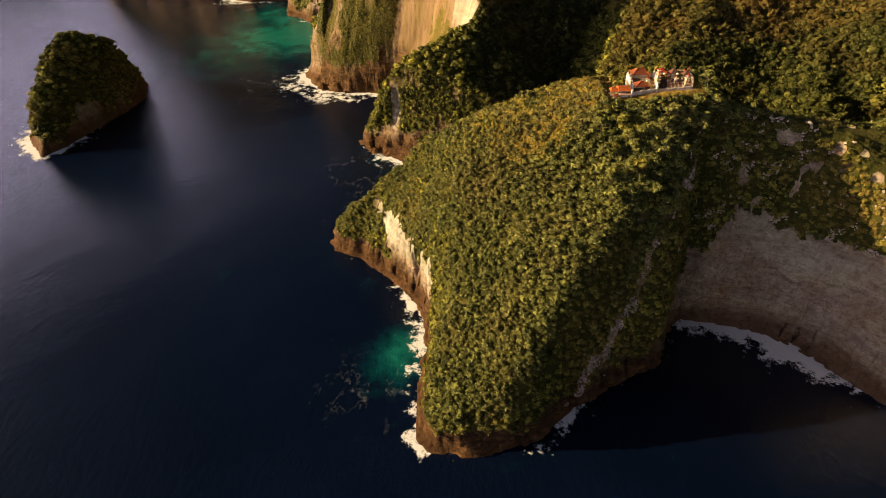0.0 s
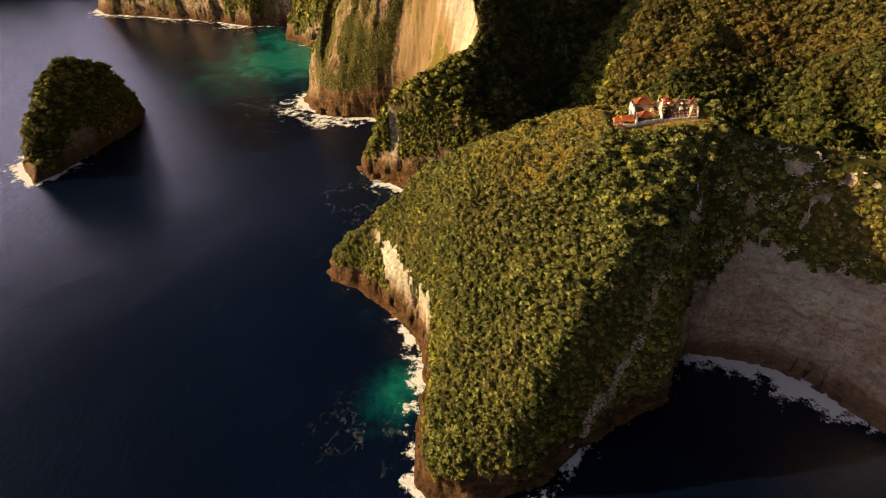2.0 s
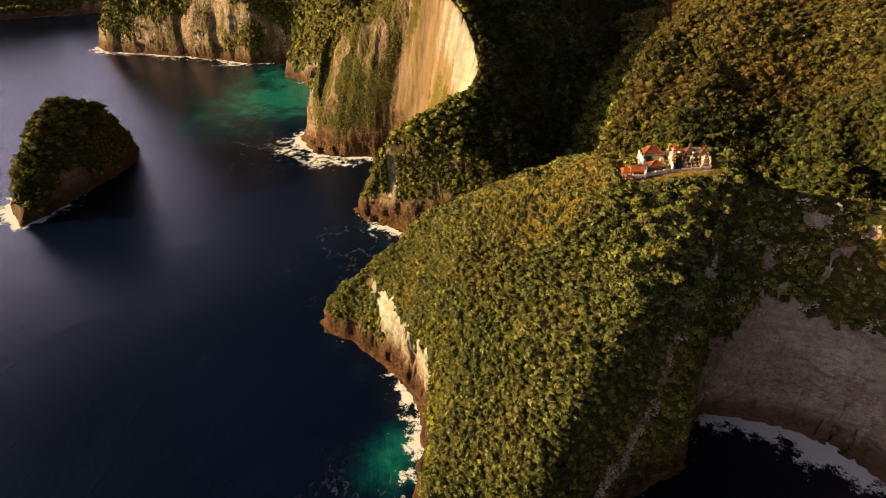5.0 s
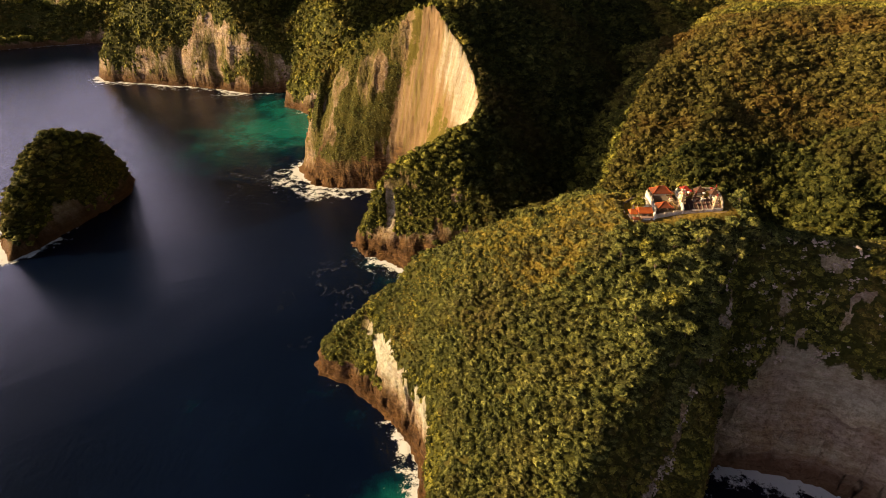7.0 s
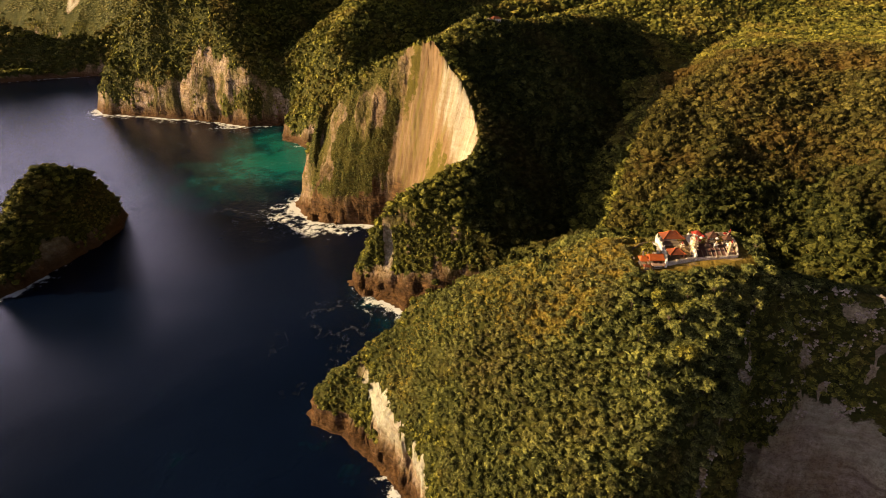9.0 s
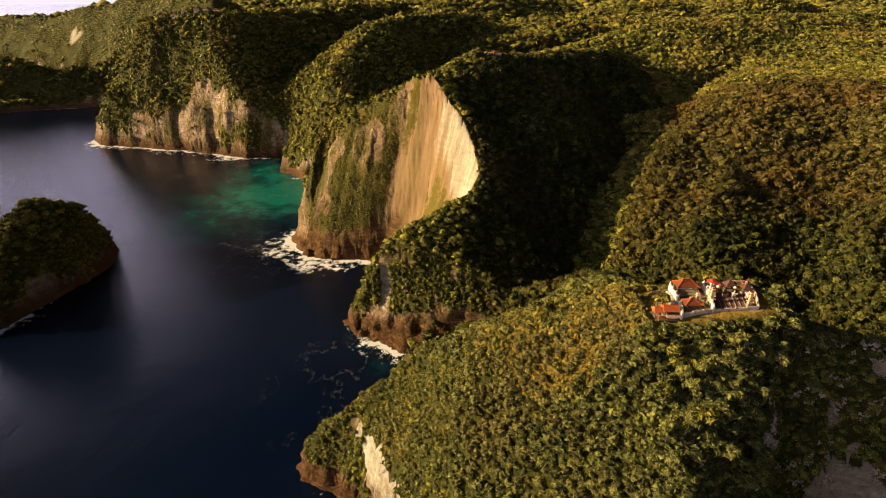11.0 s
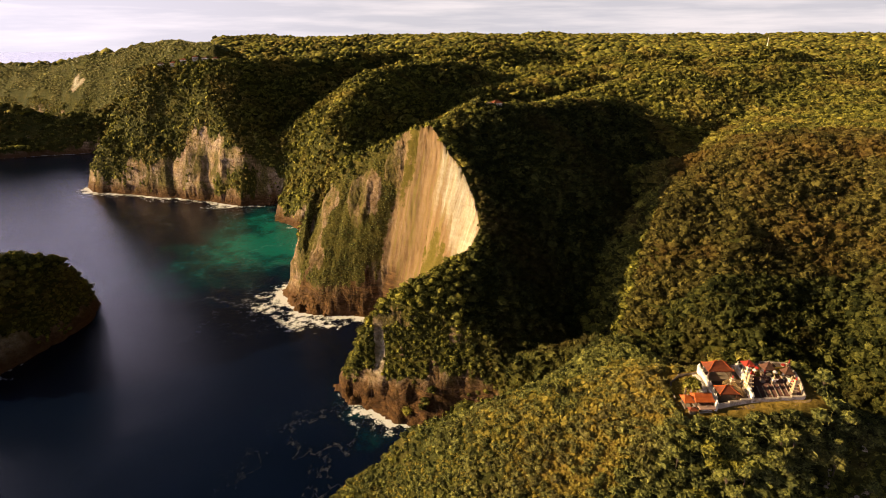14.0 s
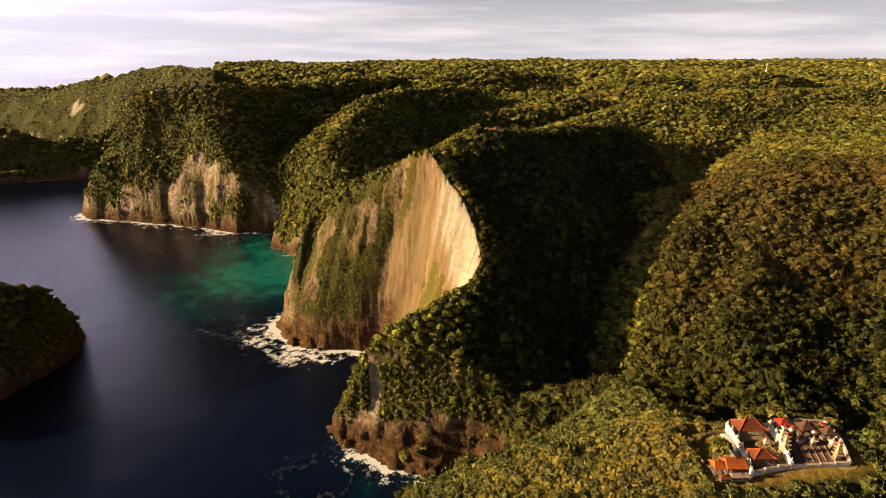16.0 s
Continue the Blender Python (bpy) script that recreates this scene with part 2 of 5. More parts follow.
# crest lines: x, y, height; then steepness to the left and the right of the line's way, and how round the crest is
CRESTS = [
    ([(-57, 239, 21), (-47, 238, 37), (-33, 235, 50), (4, 225, 68), (24, 222, 80), (38, 221, 89), (50, 220, 94), (63, 217, 97), (76, 211, 98), (92, 206, 99), (140, 203, 97), (185, 214, 98), (260, 240, 108)], 1.9, 0.8, 6),
    ([(66, 214, 97), (68, 245, 83), (71, 278, 68)], 0.9, 0.9, 20),
    ([(24, 222, 79), (38, 245, 71), (53, 280, 57)], 1.3, 0.5, 10),
    ([(90, 203, 96), (87, 182, 78), (76, 165, 60), (58, 147, 37), (42, 131, 15), (32, 122, 6)], 1.0, 0.34, 24),
    ([(-49, 346, 18), (-36, 345, 34), (-25, 350, 53), (-10, 357, 61), (7, 367, 66), (22, 383, 73), (25, 393, 80), (20, 407, 98), (11, 418, 113), (-2, 435, 129)], 1.9, 0.75, 4),
    ([(10, 462, 130), (30, 482, 136), (70, 507, 132), (108, 560, 129), (170, 640, 120)], 0.95, 1.05, 20),
    ([(-2, 435, 129), (-14, 441, 126), (-28, 449, 118), (-44, 459, 108), (-60, 468, 99), (-78, 488, 85), (-100, 514, 52), (-114, 538, 22)], 1.2, 1.1, 5),
    ([(100, 322, 32), (113, 346, 45), (133, 385, 66), (152, 418, 88), (180, 448, 103), (216, 470, 110), (300, 474, 116), (420, 440, 119), (600, 420, 118)], 1.25, 0.42, 14),
    ([(216, 470, 108), (200, 430, 82), (180, 380, 60), (160, 335, 46)], 0.7, 0.4, 20),
    ([(-152, 646, 28), (-131, 648, 64), (-101, 682, 108), (-76, 765, 138), (-40, 880, 140), (60, 1000, 135)], 0.75, 0.8, 10),
    ([(-412, 786, 44), (-388, 800, 90), (-346, 814, 143), (-300, 818, 151), (-262, 812, 146), (-170, 900, 148), (-60, 1050, 150)], 1.0, 1.2, 16),
    ([(-300, 814, 150), (-254, 800, 147), (-224, 757, 92), (-184, 722, 62), (-170, 706, 26)], 1.3, 0.95, 8),
    ([(-1000, 990, 84), (-690, 1010, 74), (-640, 1012, 60), (-606, 1012, 54), (-562, 1016, 66), (-513, 1020, 97), (-476, 1020, 126), (-420, 960, 138)], 0.8, 2.2, 8),
    ([(-400, 1180, 158), (-520, 1250, 165), (-610, 1270, 155), (-700, 1300, 147), (-810, 1345, 125), (-950, 1400, 123), (-1200, 1500, 90)], 1.25, 0.5, 10),
    ([(110, 610, 122), (165, 690, 125), (250, 740, 140), (400, 820, 142), (700, 900, 140)], 0.62, 0.4, 25),
    ([(330, 1180, 140), (400, 1200, 146), (480, 1230, 138)], 0.7, 0.6, 25),
    ([(10, 1180, 148), (100, 1200, 158), (220, 1230, 146)], 0.6, 0.6, 25),
    ([(520, 1180, 140), (600, 1210, 153), (700, 1240, 140)], 0.6, 0.6, 25),
]
# valley lines: x, y, height of the bed, and the steepness of the sides
VALLEYS = [
    ([(-100, 596, 0), (-55, 640, 36), (60, 760, 66), (200, 900, 84), (330, 1010, 96), (420, 1040, 104)], 0.62),
    ([(-168, 700, 0), (-132, 760, 40), (-60, 900, 82), (60, 1110, 110)], 0.8),
    ([(52, 312, 0), (72, 342, 4), (98, 404, 16), (136, 466, 42), (192, 550, 78), (300, 640, 108)], 1.05),
    ([(60, 325, 6), (104, 296, 14), (150, 268, 26), (230, 272, 42), (330, 290, 64)], 1.15),
    ([(-450, 935, 0), (-500, 1040, 60), (-600, 1110, 60)], 0.8),
]
TERRACE = (62, 99, 200, 218, 96.6)


GULLIES = [
    ([(176, 296, 36), (208, 345, 60), (238, 400, 90), (256, 440, 112)], 0.55),
    ([(228, 300, 50), (236, 345, 74), (244, 380, 92)], 0.9),
]


def crest(x, y, line, left, right, bend):
    """Height of the ground that falls off on both sides of a crest line."""
    top = np.full(x.shape, -999.0)
    last = len(line) - 2
    for n, ((ax, ay, az), (bx, by, bz)) in enumerate(zip(line, line[1:])):
        dx, dy = bx - ax, by - ay
        d = math.hypot(dx, dy)
        u = ((x - ax) * dx + (y - ay) * dy) / d
        t = np.clip(u / d, 0, 1)
        r = np.maximum(np.hypot(x - ax - t * dx, y - ay - t * dy), 1e-6)
        across = (dx * (y - ay) - dy * (x - ax)) / d
        s = right + (left - right) * (0.5 + 0.5 * np.clip(across / r, -1, 1))
        past = np.maximum(-u if n == 0 else 0, u - d if n == last else 0)
        s = s + (max(left, right, 0.8) - s) * np.clip(past / r, 0, 1) ** 1.5
        top = np.maximum(top, az + t * (bz - az) - s * (np.sqrt(r * r + bend * bend) - bend))
    return top


def carve(h, x, y, line, bed):
    """The ground h cut down by a valley of that bed line and side slope."""
    cut = np.full(x.shape, 9999.0)
    for (ax, ay, az), (bx, by, bz) in zip(line, line[1:]):
        d = (bx - ax) ** 2 + (by - ay) ** 2
        t = np.clip(((x - ax) * (bx - ax) + (y - ay) * (by - ay)) / d, 0, 1)
        r = np.hypot(x - ax - t * (bx - ax), y - ay - t * (by - ay))
        cut = np.minimum(cut, az + t * (bz - az) + bed * (np.sqrt(r * r + 64) - 8))
    k = 5.0
    return -k * np.logaddexp(-h / k, -cut / k)


# the scooped sea face of the bluff: foot, rim, and how hollow it is between them
FACE = [((-101, 453, 1), (-78, 487, 85), -0.25), ((-86, 441, 1), (-60, 467, 99), -0.25), ((-69, 437, 1), (-44, 458, 108), -0.2), ((-53, 435, 1), (-28, 448, 118), -0.1),
        ((-40, 433, 1), (-14, 440, 127), 0.1), ((-25, 425, 2), (-3, 435, 130), 0.15), ((-13, 414, 3), (11, 418, 113), 0.25), ((-11, 401, 3), (20, 406, 98), 0.35),
        ((-16, 389, 3), (25, 393, 80), 0.35), ((-24, 378, 3), (22, 384, 73), 0.2), ((-38, 368, 2), (7, 368, 66), -0.1), ((-48, 362, 1), (-10, 358, 61), -0.3),
        ((-54, 353, 1), (-25, 351, 53), -0.3), ((-50, 344, 1), (-36, 346, 34), -0.2)]


def smooth_rows(rows, times):
    """Rows of numbers with further ones between them, along a smooth curve."""
    rows = np.array(rows, float)
    u = np.linspace(0, len(rows) - 1, (len(rows) - 1) * times + 1)
    i = np.minimum(u.astype(int), len(rows) - 2)
    t = (u - i)[:, None]
    a, b, c, d = rows[np.maximum(i - 1, 0)], rows[i], rows[i + 1], rows[np.minimum(i + 2, len(rows) - 1)]
    return u, b + 0.5 * t * (c - a + t * (2 * a - 5 * b + 4 * c - d + t * (3 * (b - c) + d - a)))


def face(x, y):
    """Where a point lies on the scooped face: its row, the share of the way from foot to rim (-1 off the face), and the height."""
    u, rows = smooth_rows([(*f, *r, b) for f, r, b in FACE], 6)
    row, share, z = np.zeros(x.shape), np.full(x.shape, -1.0), np.zeros(x.shape)
    for k in range(len(rows) - 1):
        a, b = rows[k], rows[k + 1]
        for corners in (((a, 0, 0), (b, 1, 0), (b, 1, 1)), ((a, 0, 0), (b, 1, 1), (a, 0, 1))):
            p, q, r = [c[0][3 * c[2]:3 * c[2] + 2] for c in corners]
            det = (q[0] - p[0]) * (r[1] - p[1]) - (r[0] - p[0]) * (q[1] - p[1])
            if abs(det) < 1e-9:
                continue
            w1 = ((x - p[0]) * (r[1] - p[1]) - (r[0] - p[0]) * (y - p[1])) / det
            w2 = ((q[0] - p[0]) * (y - p[1]) - (x - p[0]) * (q[1] - p[1])) / det
            w0 = 1 - w1 - w2
            hit = (w0 >= -1e-6) & (w1 >= -1e-6) & (w2 >= -1e-6)
            f = w0 * corners[0][2] + w1 * corners[1][2] + w2 * corners[2][2]
            s = w0 * corners[0][1] + w1 * corners[1][1] + w2 * corners[2][1]
            v = a + s[..., None] * (b - a)
            row = np.where(hit, u[k] + s * (u[k + 1] - u[k]), row)
            share = np.where(hit, f, share)
            z = np.where(hit, v[..., 2] + (v[..., 5] - v[..., 2]) * ((1 - v[..., 6]) * f + v[..., 6] * f * f), z)
    return row, share, z


def ground_height(x, y):
    d, v = shore(x, y, COAST)
    p = np.stack([x, y, 0 * x], 1)
    upland = 114 + 0.0035 * np.clip(y - 700, 0, 6000) + 17 * fractal(p, 190, 5) * step(400, 700, y) + 22 * fractal(p, 420, 9) * step(900, 1500, y) + 9 * fractal(p, 120, 11) * step(650, 800, y) * step(2600, 1800, y)
    upland = upland - 20 * step(-400, -900, x) * step(900, 1300, y) + 12 * fractal(p, 80, 15) * step(600, 900, y) * step(2500, 1500, y)
    h = 12 + (upland - 12) * step(35, 135, d + 70 * step(700, 1000, y) * step(-420, -250, x))
    for line, bed in VALLEYS:
        h = carve(h, x, y, line, bed)
    for line, left, right, bend in CRESTS:
        k = 3.0
        h = k * np.logaddexp(h / k, crest(x, y, line, left, right, bend) / k)
    for line, bed in GULLIES:
        h = carve(h, x, y, line, bed)
    h = h + 2.2 * fractal(p, 26, 21) + 7 * fractal(p, 34, 23) * step(110, 150, x) * step(246, 270, y) * step(480, 420, y)
    # bench under the pale scarp near the headland's point
    r, drop, side = along(x, y, [(-34, 240, 0), (-25, 219, 7), (-14, 203, 7), (-8, 194, 0)])
    h = h - np.where(r < 30, drop[..., 0] * step(-1.2, 1.2, -side * r) * step(30, 12, r), 0)
    # the even western flank of the near headland, from the shore up to its broken rib
    flank = 24 + 0.56 * (x - 4) + 0.52 * (y - 144) + 2.0 * fractal(p, 30, 22) + 6 * np.exp(-((x - 32) ** 2 + (y - 172) ** 2) / 700)
    off = (46 - x) * 0.735 + (y - 130) * 0.678
    rib = np.clip((x - 46) * 0.678 + (y - 130) * 0.735, 0, 80) * 0.99 + 3 + 3.4 * off
    flank = -5 * np.logaddexp(-flank / 5, -rib / 5)
    share = step(202, 172, y) * step(-1, 4, off) * step(-40, -20, x) * step(100, 84, x)
    h = h + (flank - h) * share
    # the levelled ground of the temple
    x0, x1, y0, y1, zt = TERRACE
    out = np.maximum(np.maximum(x0 - x, x - x1), np.maximum(y0 - y, y - y1))
    level = zt + 0.118 * np.clip(x - 67, 0, 30)
    h = level + (h - level) * step(0, 7, out)
    # cut off by the sea cliffs
    foot, steep, above, bare = v[..., 0], v[..., 1], v[..., 2], v[..., 3]
    dd = d + 2.2 * fractal(p, 17, 31) + 1.0 * grain(p, 5, 35) + 9 * fractal(p, 44, 33) * step(590, 640, y) * step(0, 14, d)
    w = foot / steep
    wall = np.where(dd < w, dd * steep, foot + (dd - w) * above)
    ledge = 1.6 + 1.2 * grain(p, 12, 41)
    wall = np.where(dd < 4, np.minimum(wall, ledge + np.maximum(dd - 3, 0) * wall), wall)
    k = 2.0
    h = np.where(d < 130, -k * np.logaddexp(-h / k, -wall / k), h)
    h = np.where(d < 0, np.minimum(h, -1), h)
    # the scooped face of the bluff
    box = (x > -130) & (x < 40) & (y > 330) & (y < 500)
    if box.any():
        row, f, zf = face(x[box], y[box])
        q = p[box]
        flutes = np.stack([row * 9, f * 2.2, 0 * f], 1)
        zf = zf + ((9 * fractal(flutes, 9, 36) + 6 * fractal(flutes, 3.2, 37)) * step(0.5, 2, row) * step(9, 8, row)) * step(0.0, 0.3, f) * step(1.0, 0.7, f)
        zf = zf + (3.0 * fractal(q, 22, 38) + 1.2 * grain(q, 7, 39)) * step(0.02, 0.2, f) * step(1.0, 0.85, f)
        h[box] = np.where(f >= 0, zf, h[box])
    # wave-worn apron of dark rock along the foot of the cliffs
    big = np.clip(1 - np.hypot(x + 95, y - 447) / 45, 0, 1)
    calm = 1 - 0.6 * step(310, 285, y)
    apron = 0.6 + 5 * big + calm * (4.5 * fractal(p, 15, 45) + 2.0 * grain(p, 4, 46) + 1.2 * grain(p, 1.9, 47)) - (0.75 + 0.6 * (1 - calm)) * np.abs(d - 0.5)
    h = np.where(np.abs(d) < 12, np.maximum(h, apron), h)
    ds, vs = shore(x, y, STACK)
    dq = ds + 2.5 * fractal(p, 16, 61)
    ws = vs[..., 0] / vs[..., 1]
    tower = np.where(dq < ws, dq * vs[..., 1], vs[..., 0] + (dq - ws) * vs[..., 2])
    dome = crest(x, y, [(-262, 344, 12), (-270, 368, 30), (-271, 396, 46), (-267, 420, 55), (-260, 444, 39), (-261, 464, 16)], 1.7, 1.5, 8)
    dome = dome + 4.0 * fractal(p, 22, 66) + 2.0 * fractal(p, 7, 64)
    tower = -2.5 * np.logaddexp(-tower / 2.5, -dome / 2.5)
    on = ds > -3
    h = np.where(on & (d < 0), tower, h)
    bare = np.where(on & (d < 0), vs[..., 3], bare)
    near = np.maximum(d, ds)
    h = np.where((near < 0) & (h < 0.3), np.maximum(-9, near * 0.8), h)
    return h, near, bare


def spread(*stretches):
    """Grid lines from stretches of (start, end, spacing at start, spacing at end)."""
    out = []
    for a, b, s0, s1 in stretches:
        v = a
        while v < b - 0.5 * min(s0, s1):
            out.append(v)
            v += s0 + (s1 - s0) * (v - a) / (b - a)
    return np.array(out + [stretches[-1][1]])


def sheet(xs, ys):
    gx, gy = np.meshgrid(xs, ys)
    nx, ny = len(xs), len(ys)
    i = np.arange((ny - 1) * (nx - 1))
    a = (i // (nx - 1)) * nx + i % (nx - 1)
    flip = (i + i // (nx - 1)) % 2 == 0
    t1 = np.where(flip[:, None], np.stack([a, a + 1, a + nx + 1], 1), np.stack([a, a + 1, a + nx], 1))
    t2 = np.where(flip[:, None], np.stack([a, a + nx + 1, a + nx], 1), np.stack([a + 1, a + nx + 1, a + nx], 1))
    return gx.ravel(), gy.ravel(), np.concatenate([t1, t2])


def refine(co, tri, limit, extra):
    """Splits the edges longer than limit (a function of their middle points)."""
    e = np.sort(np.concatenate([tri[:, [0, 1]], tri[:, [1, 2]], tri[:, [2, 0]]]), axis=1)
    key, back = np.unique(e[:, 0] * len(co) + e[:, 1], return_inverse=True)
    ea, eb = key // len(co), key % len(co)
    mid = (co[ea] + co[eb]) / 2
    cut = np.linalg.norm(co[ea] - co[eb], axis=1) > limit(mid)
    ids = np.full(len(key), -1)
    ids[cut] = len(co) + np.arange(cut.sum())
    m = ids[back].reshape(3, -1).T
    co = np.concatenate([co, mid[cut]])
    extra = [np.concatenate([x, (x[ea[cut]] + x[eb[cut]]) / 2]) for x in extra]
    n = (m >= 0).sum(1)
    new_tris = [tri[n == 0]]
    for r in range(3):
        T, M = np.roll(tri, -r, 1), np.roll(m, -r, 1)
        s = (n == 1) & (M[:, 0] >= 0)
        a, b, c, p = T[s, 0], T[s, 1], T[s, 2], M[s, 0]
        new_tris += [np.stack([a, p, c], 1), np.stack([p, b, c], 1)]
        s = (n == 2) & (M[:, 2] < 0)
        a, b, c, p, q = T[s, 0], T[s, 1], T[s, 2], M[s, 0], M[s, 1]
        new_tris += [np.stack([p, b, q], 1), np.stack([a, p, q], 1), np.stack([a, q, c], 1)]
    s = n == 3
    T, M = tri[s], m[s]
    new_tris += [np.stack([T[:, 0], M[:, 0], M[:, 2]], 1), np.stack([M[:, 0], T[:, 1], M[:, 1]], 1), np.stack([M[:, 2], M[:, 1], T[:, 2]], 1), M]
    return co, np.concatenate(new_tris), extra


def normals(co, tri):
    f = np.cross(co[tri[:, 1]] - co[tri[:, 0]], co[tri[:, 2]] - co[tri[:, 0]])
    out = np.stack([np.bincount(tri.ravel(), np.repeat(f[:, k], 3), len(co)) for k in range(3)], 1)
    return out / np.maximum(np.linalg.norm(out, axis=1, keepdims=True), 1e-9)


def in_box(p, x0, x1, y0, y1):
    return (p[:, 0] > x0) & (p[:, 0] < x1) & (p[:, 1] > y0) & (p[:, 1] < y1)


def solid(name, co, tri, material, smooth=True, **values):
    """A mesh object from arrays of corners and triangles, with named values per corner."""
    me = bpy.data.meshes.new(name)
    me.vertices.add(len(co))
    me.vertices.foreach_set("co", np.asarray(co, np.float32).ravel())
    me.loops.add(tri.size)
    me.loops.foreach_set("vertex_index", np.asarray(tri, np.int32).ravel())
    me.polygons.add(len(tri))
    me.polygons.foreach_set("loop_start", np.arange(0, tri.size, 3, dtype=np.int32))
    me.update(calc_edges=True)
    me.polygons.foreach_set("use_smooth", np.full(len(tri), smooth))
    for key, v in values.items():
        at = me.attributes.new(key, "FLOAT", "POINT")
        at.data.foreach_set("value", np.asarray(v, np.float32))
    me.materials.append(material)
    return new(name, me)


# ---- materials ----
class Mat:
    """A small builder of node materials."""

    def __init__(self, name, roughness=0.8, metallic=0.0):
        self.m = bpy.data.materials.new(name)
        self.m.use_nodes = True
        self.t = self.m.node_tree
        self.b = self.t.nodes["Principled BSDF"]
        self.b.inputs["Roughness"].default_value, self.b.inputs["Metallic"].default_value = roughness, metallic
        self.pos = self.node("ShaderNodeNewGeometry").outputs["Position"]

    def node(self, kind, **ins):
        n = self.t.nodes.new(kind)
        for k, v in ins.items():
            self.put(n.inputs[k.replace("_", " ")], v)
        return n

    def put(self, socket, v):
        if isinstance(v, bpy.types.NodeSocket):
            self.t.links.new(v, socket)
        else:
            socket.default_value = v

    def noise(self, scale, detail=4.0, rough=0.6, stretch=None, vec=None):
        vec = vec or self.pos
        if stretch:
            m = self.node("ShaderNodeMapping", Vector=vec)
            m.inputs["Scale"].default_value = stretch
            vec = m.outputs[0]
        return self.node("ShaderNodeTexNoise", Vector=vec, Scale=scale, Detail=detail, Roughness=rough).outputs["Fac"]

    def value(self, name):
        n = self.t.nodes.new("ShaderNodeAttribute")
        n.attribute_name = name
        return n.outputs["Fac"]

    def ramp(self, fac, *stops):
        n = self.node("ShaderNodeValToRGB", Fac=fac)
        while len(n.color_ramp.elements) < len(stops):
            n.color_ramp.elements.new(0.5)
        for e, (p, c) in zip(n.color_ramp.elements, stops):
            e.position, e.color = p, (*((c, c, c) if isinstance(c, (int, float)) else c), 1)
        return n.outputs["Color"]

    def mix(self, fac, a, b, kind="MIX"):
        n = self.t.nodes.new("ShaderNodeMixRGB")
        n.blend_type = kind
        for s, v in zip(n.inputs, (fac, a, b)):
            self.put(s, (*v, 1) if isinstance(v, tuple) and len(v) == 3 else v)
        return n.outputs[0]

    def math(self, op, a, b=0.0, clamp=False):
        n = self.t.nodes.new("ShaderNodeMath")
        n.operation, n.use_clamp = op, clamp
        self.put(n.inputs[0], a)
        self.put(n.inputs[1], b)
        return n.outputs[0]

    def bump(self, height, strength, distance):
        n = self.node("ShaderNodeBump", Height=height, Strength=strength, Distance=distance)
        self.t.links.new(n.outputs[0], self.b.inputs["Normal"])

    def colour(self, c):
        self.put(self.b.inputs["Base Color"], (*c, 1) if isinstance(c, tuple) and len(c) == 3 else c)
        return self.m


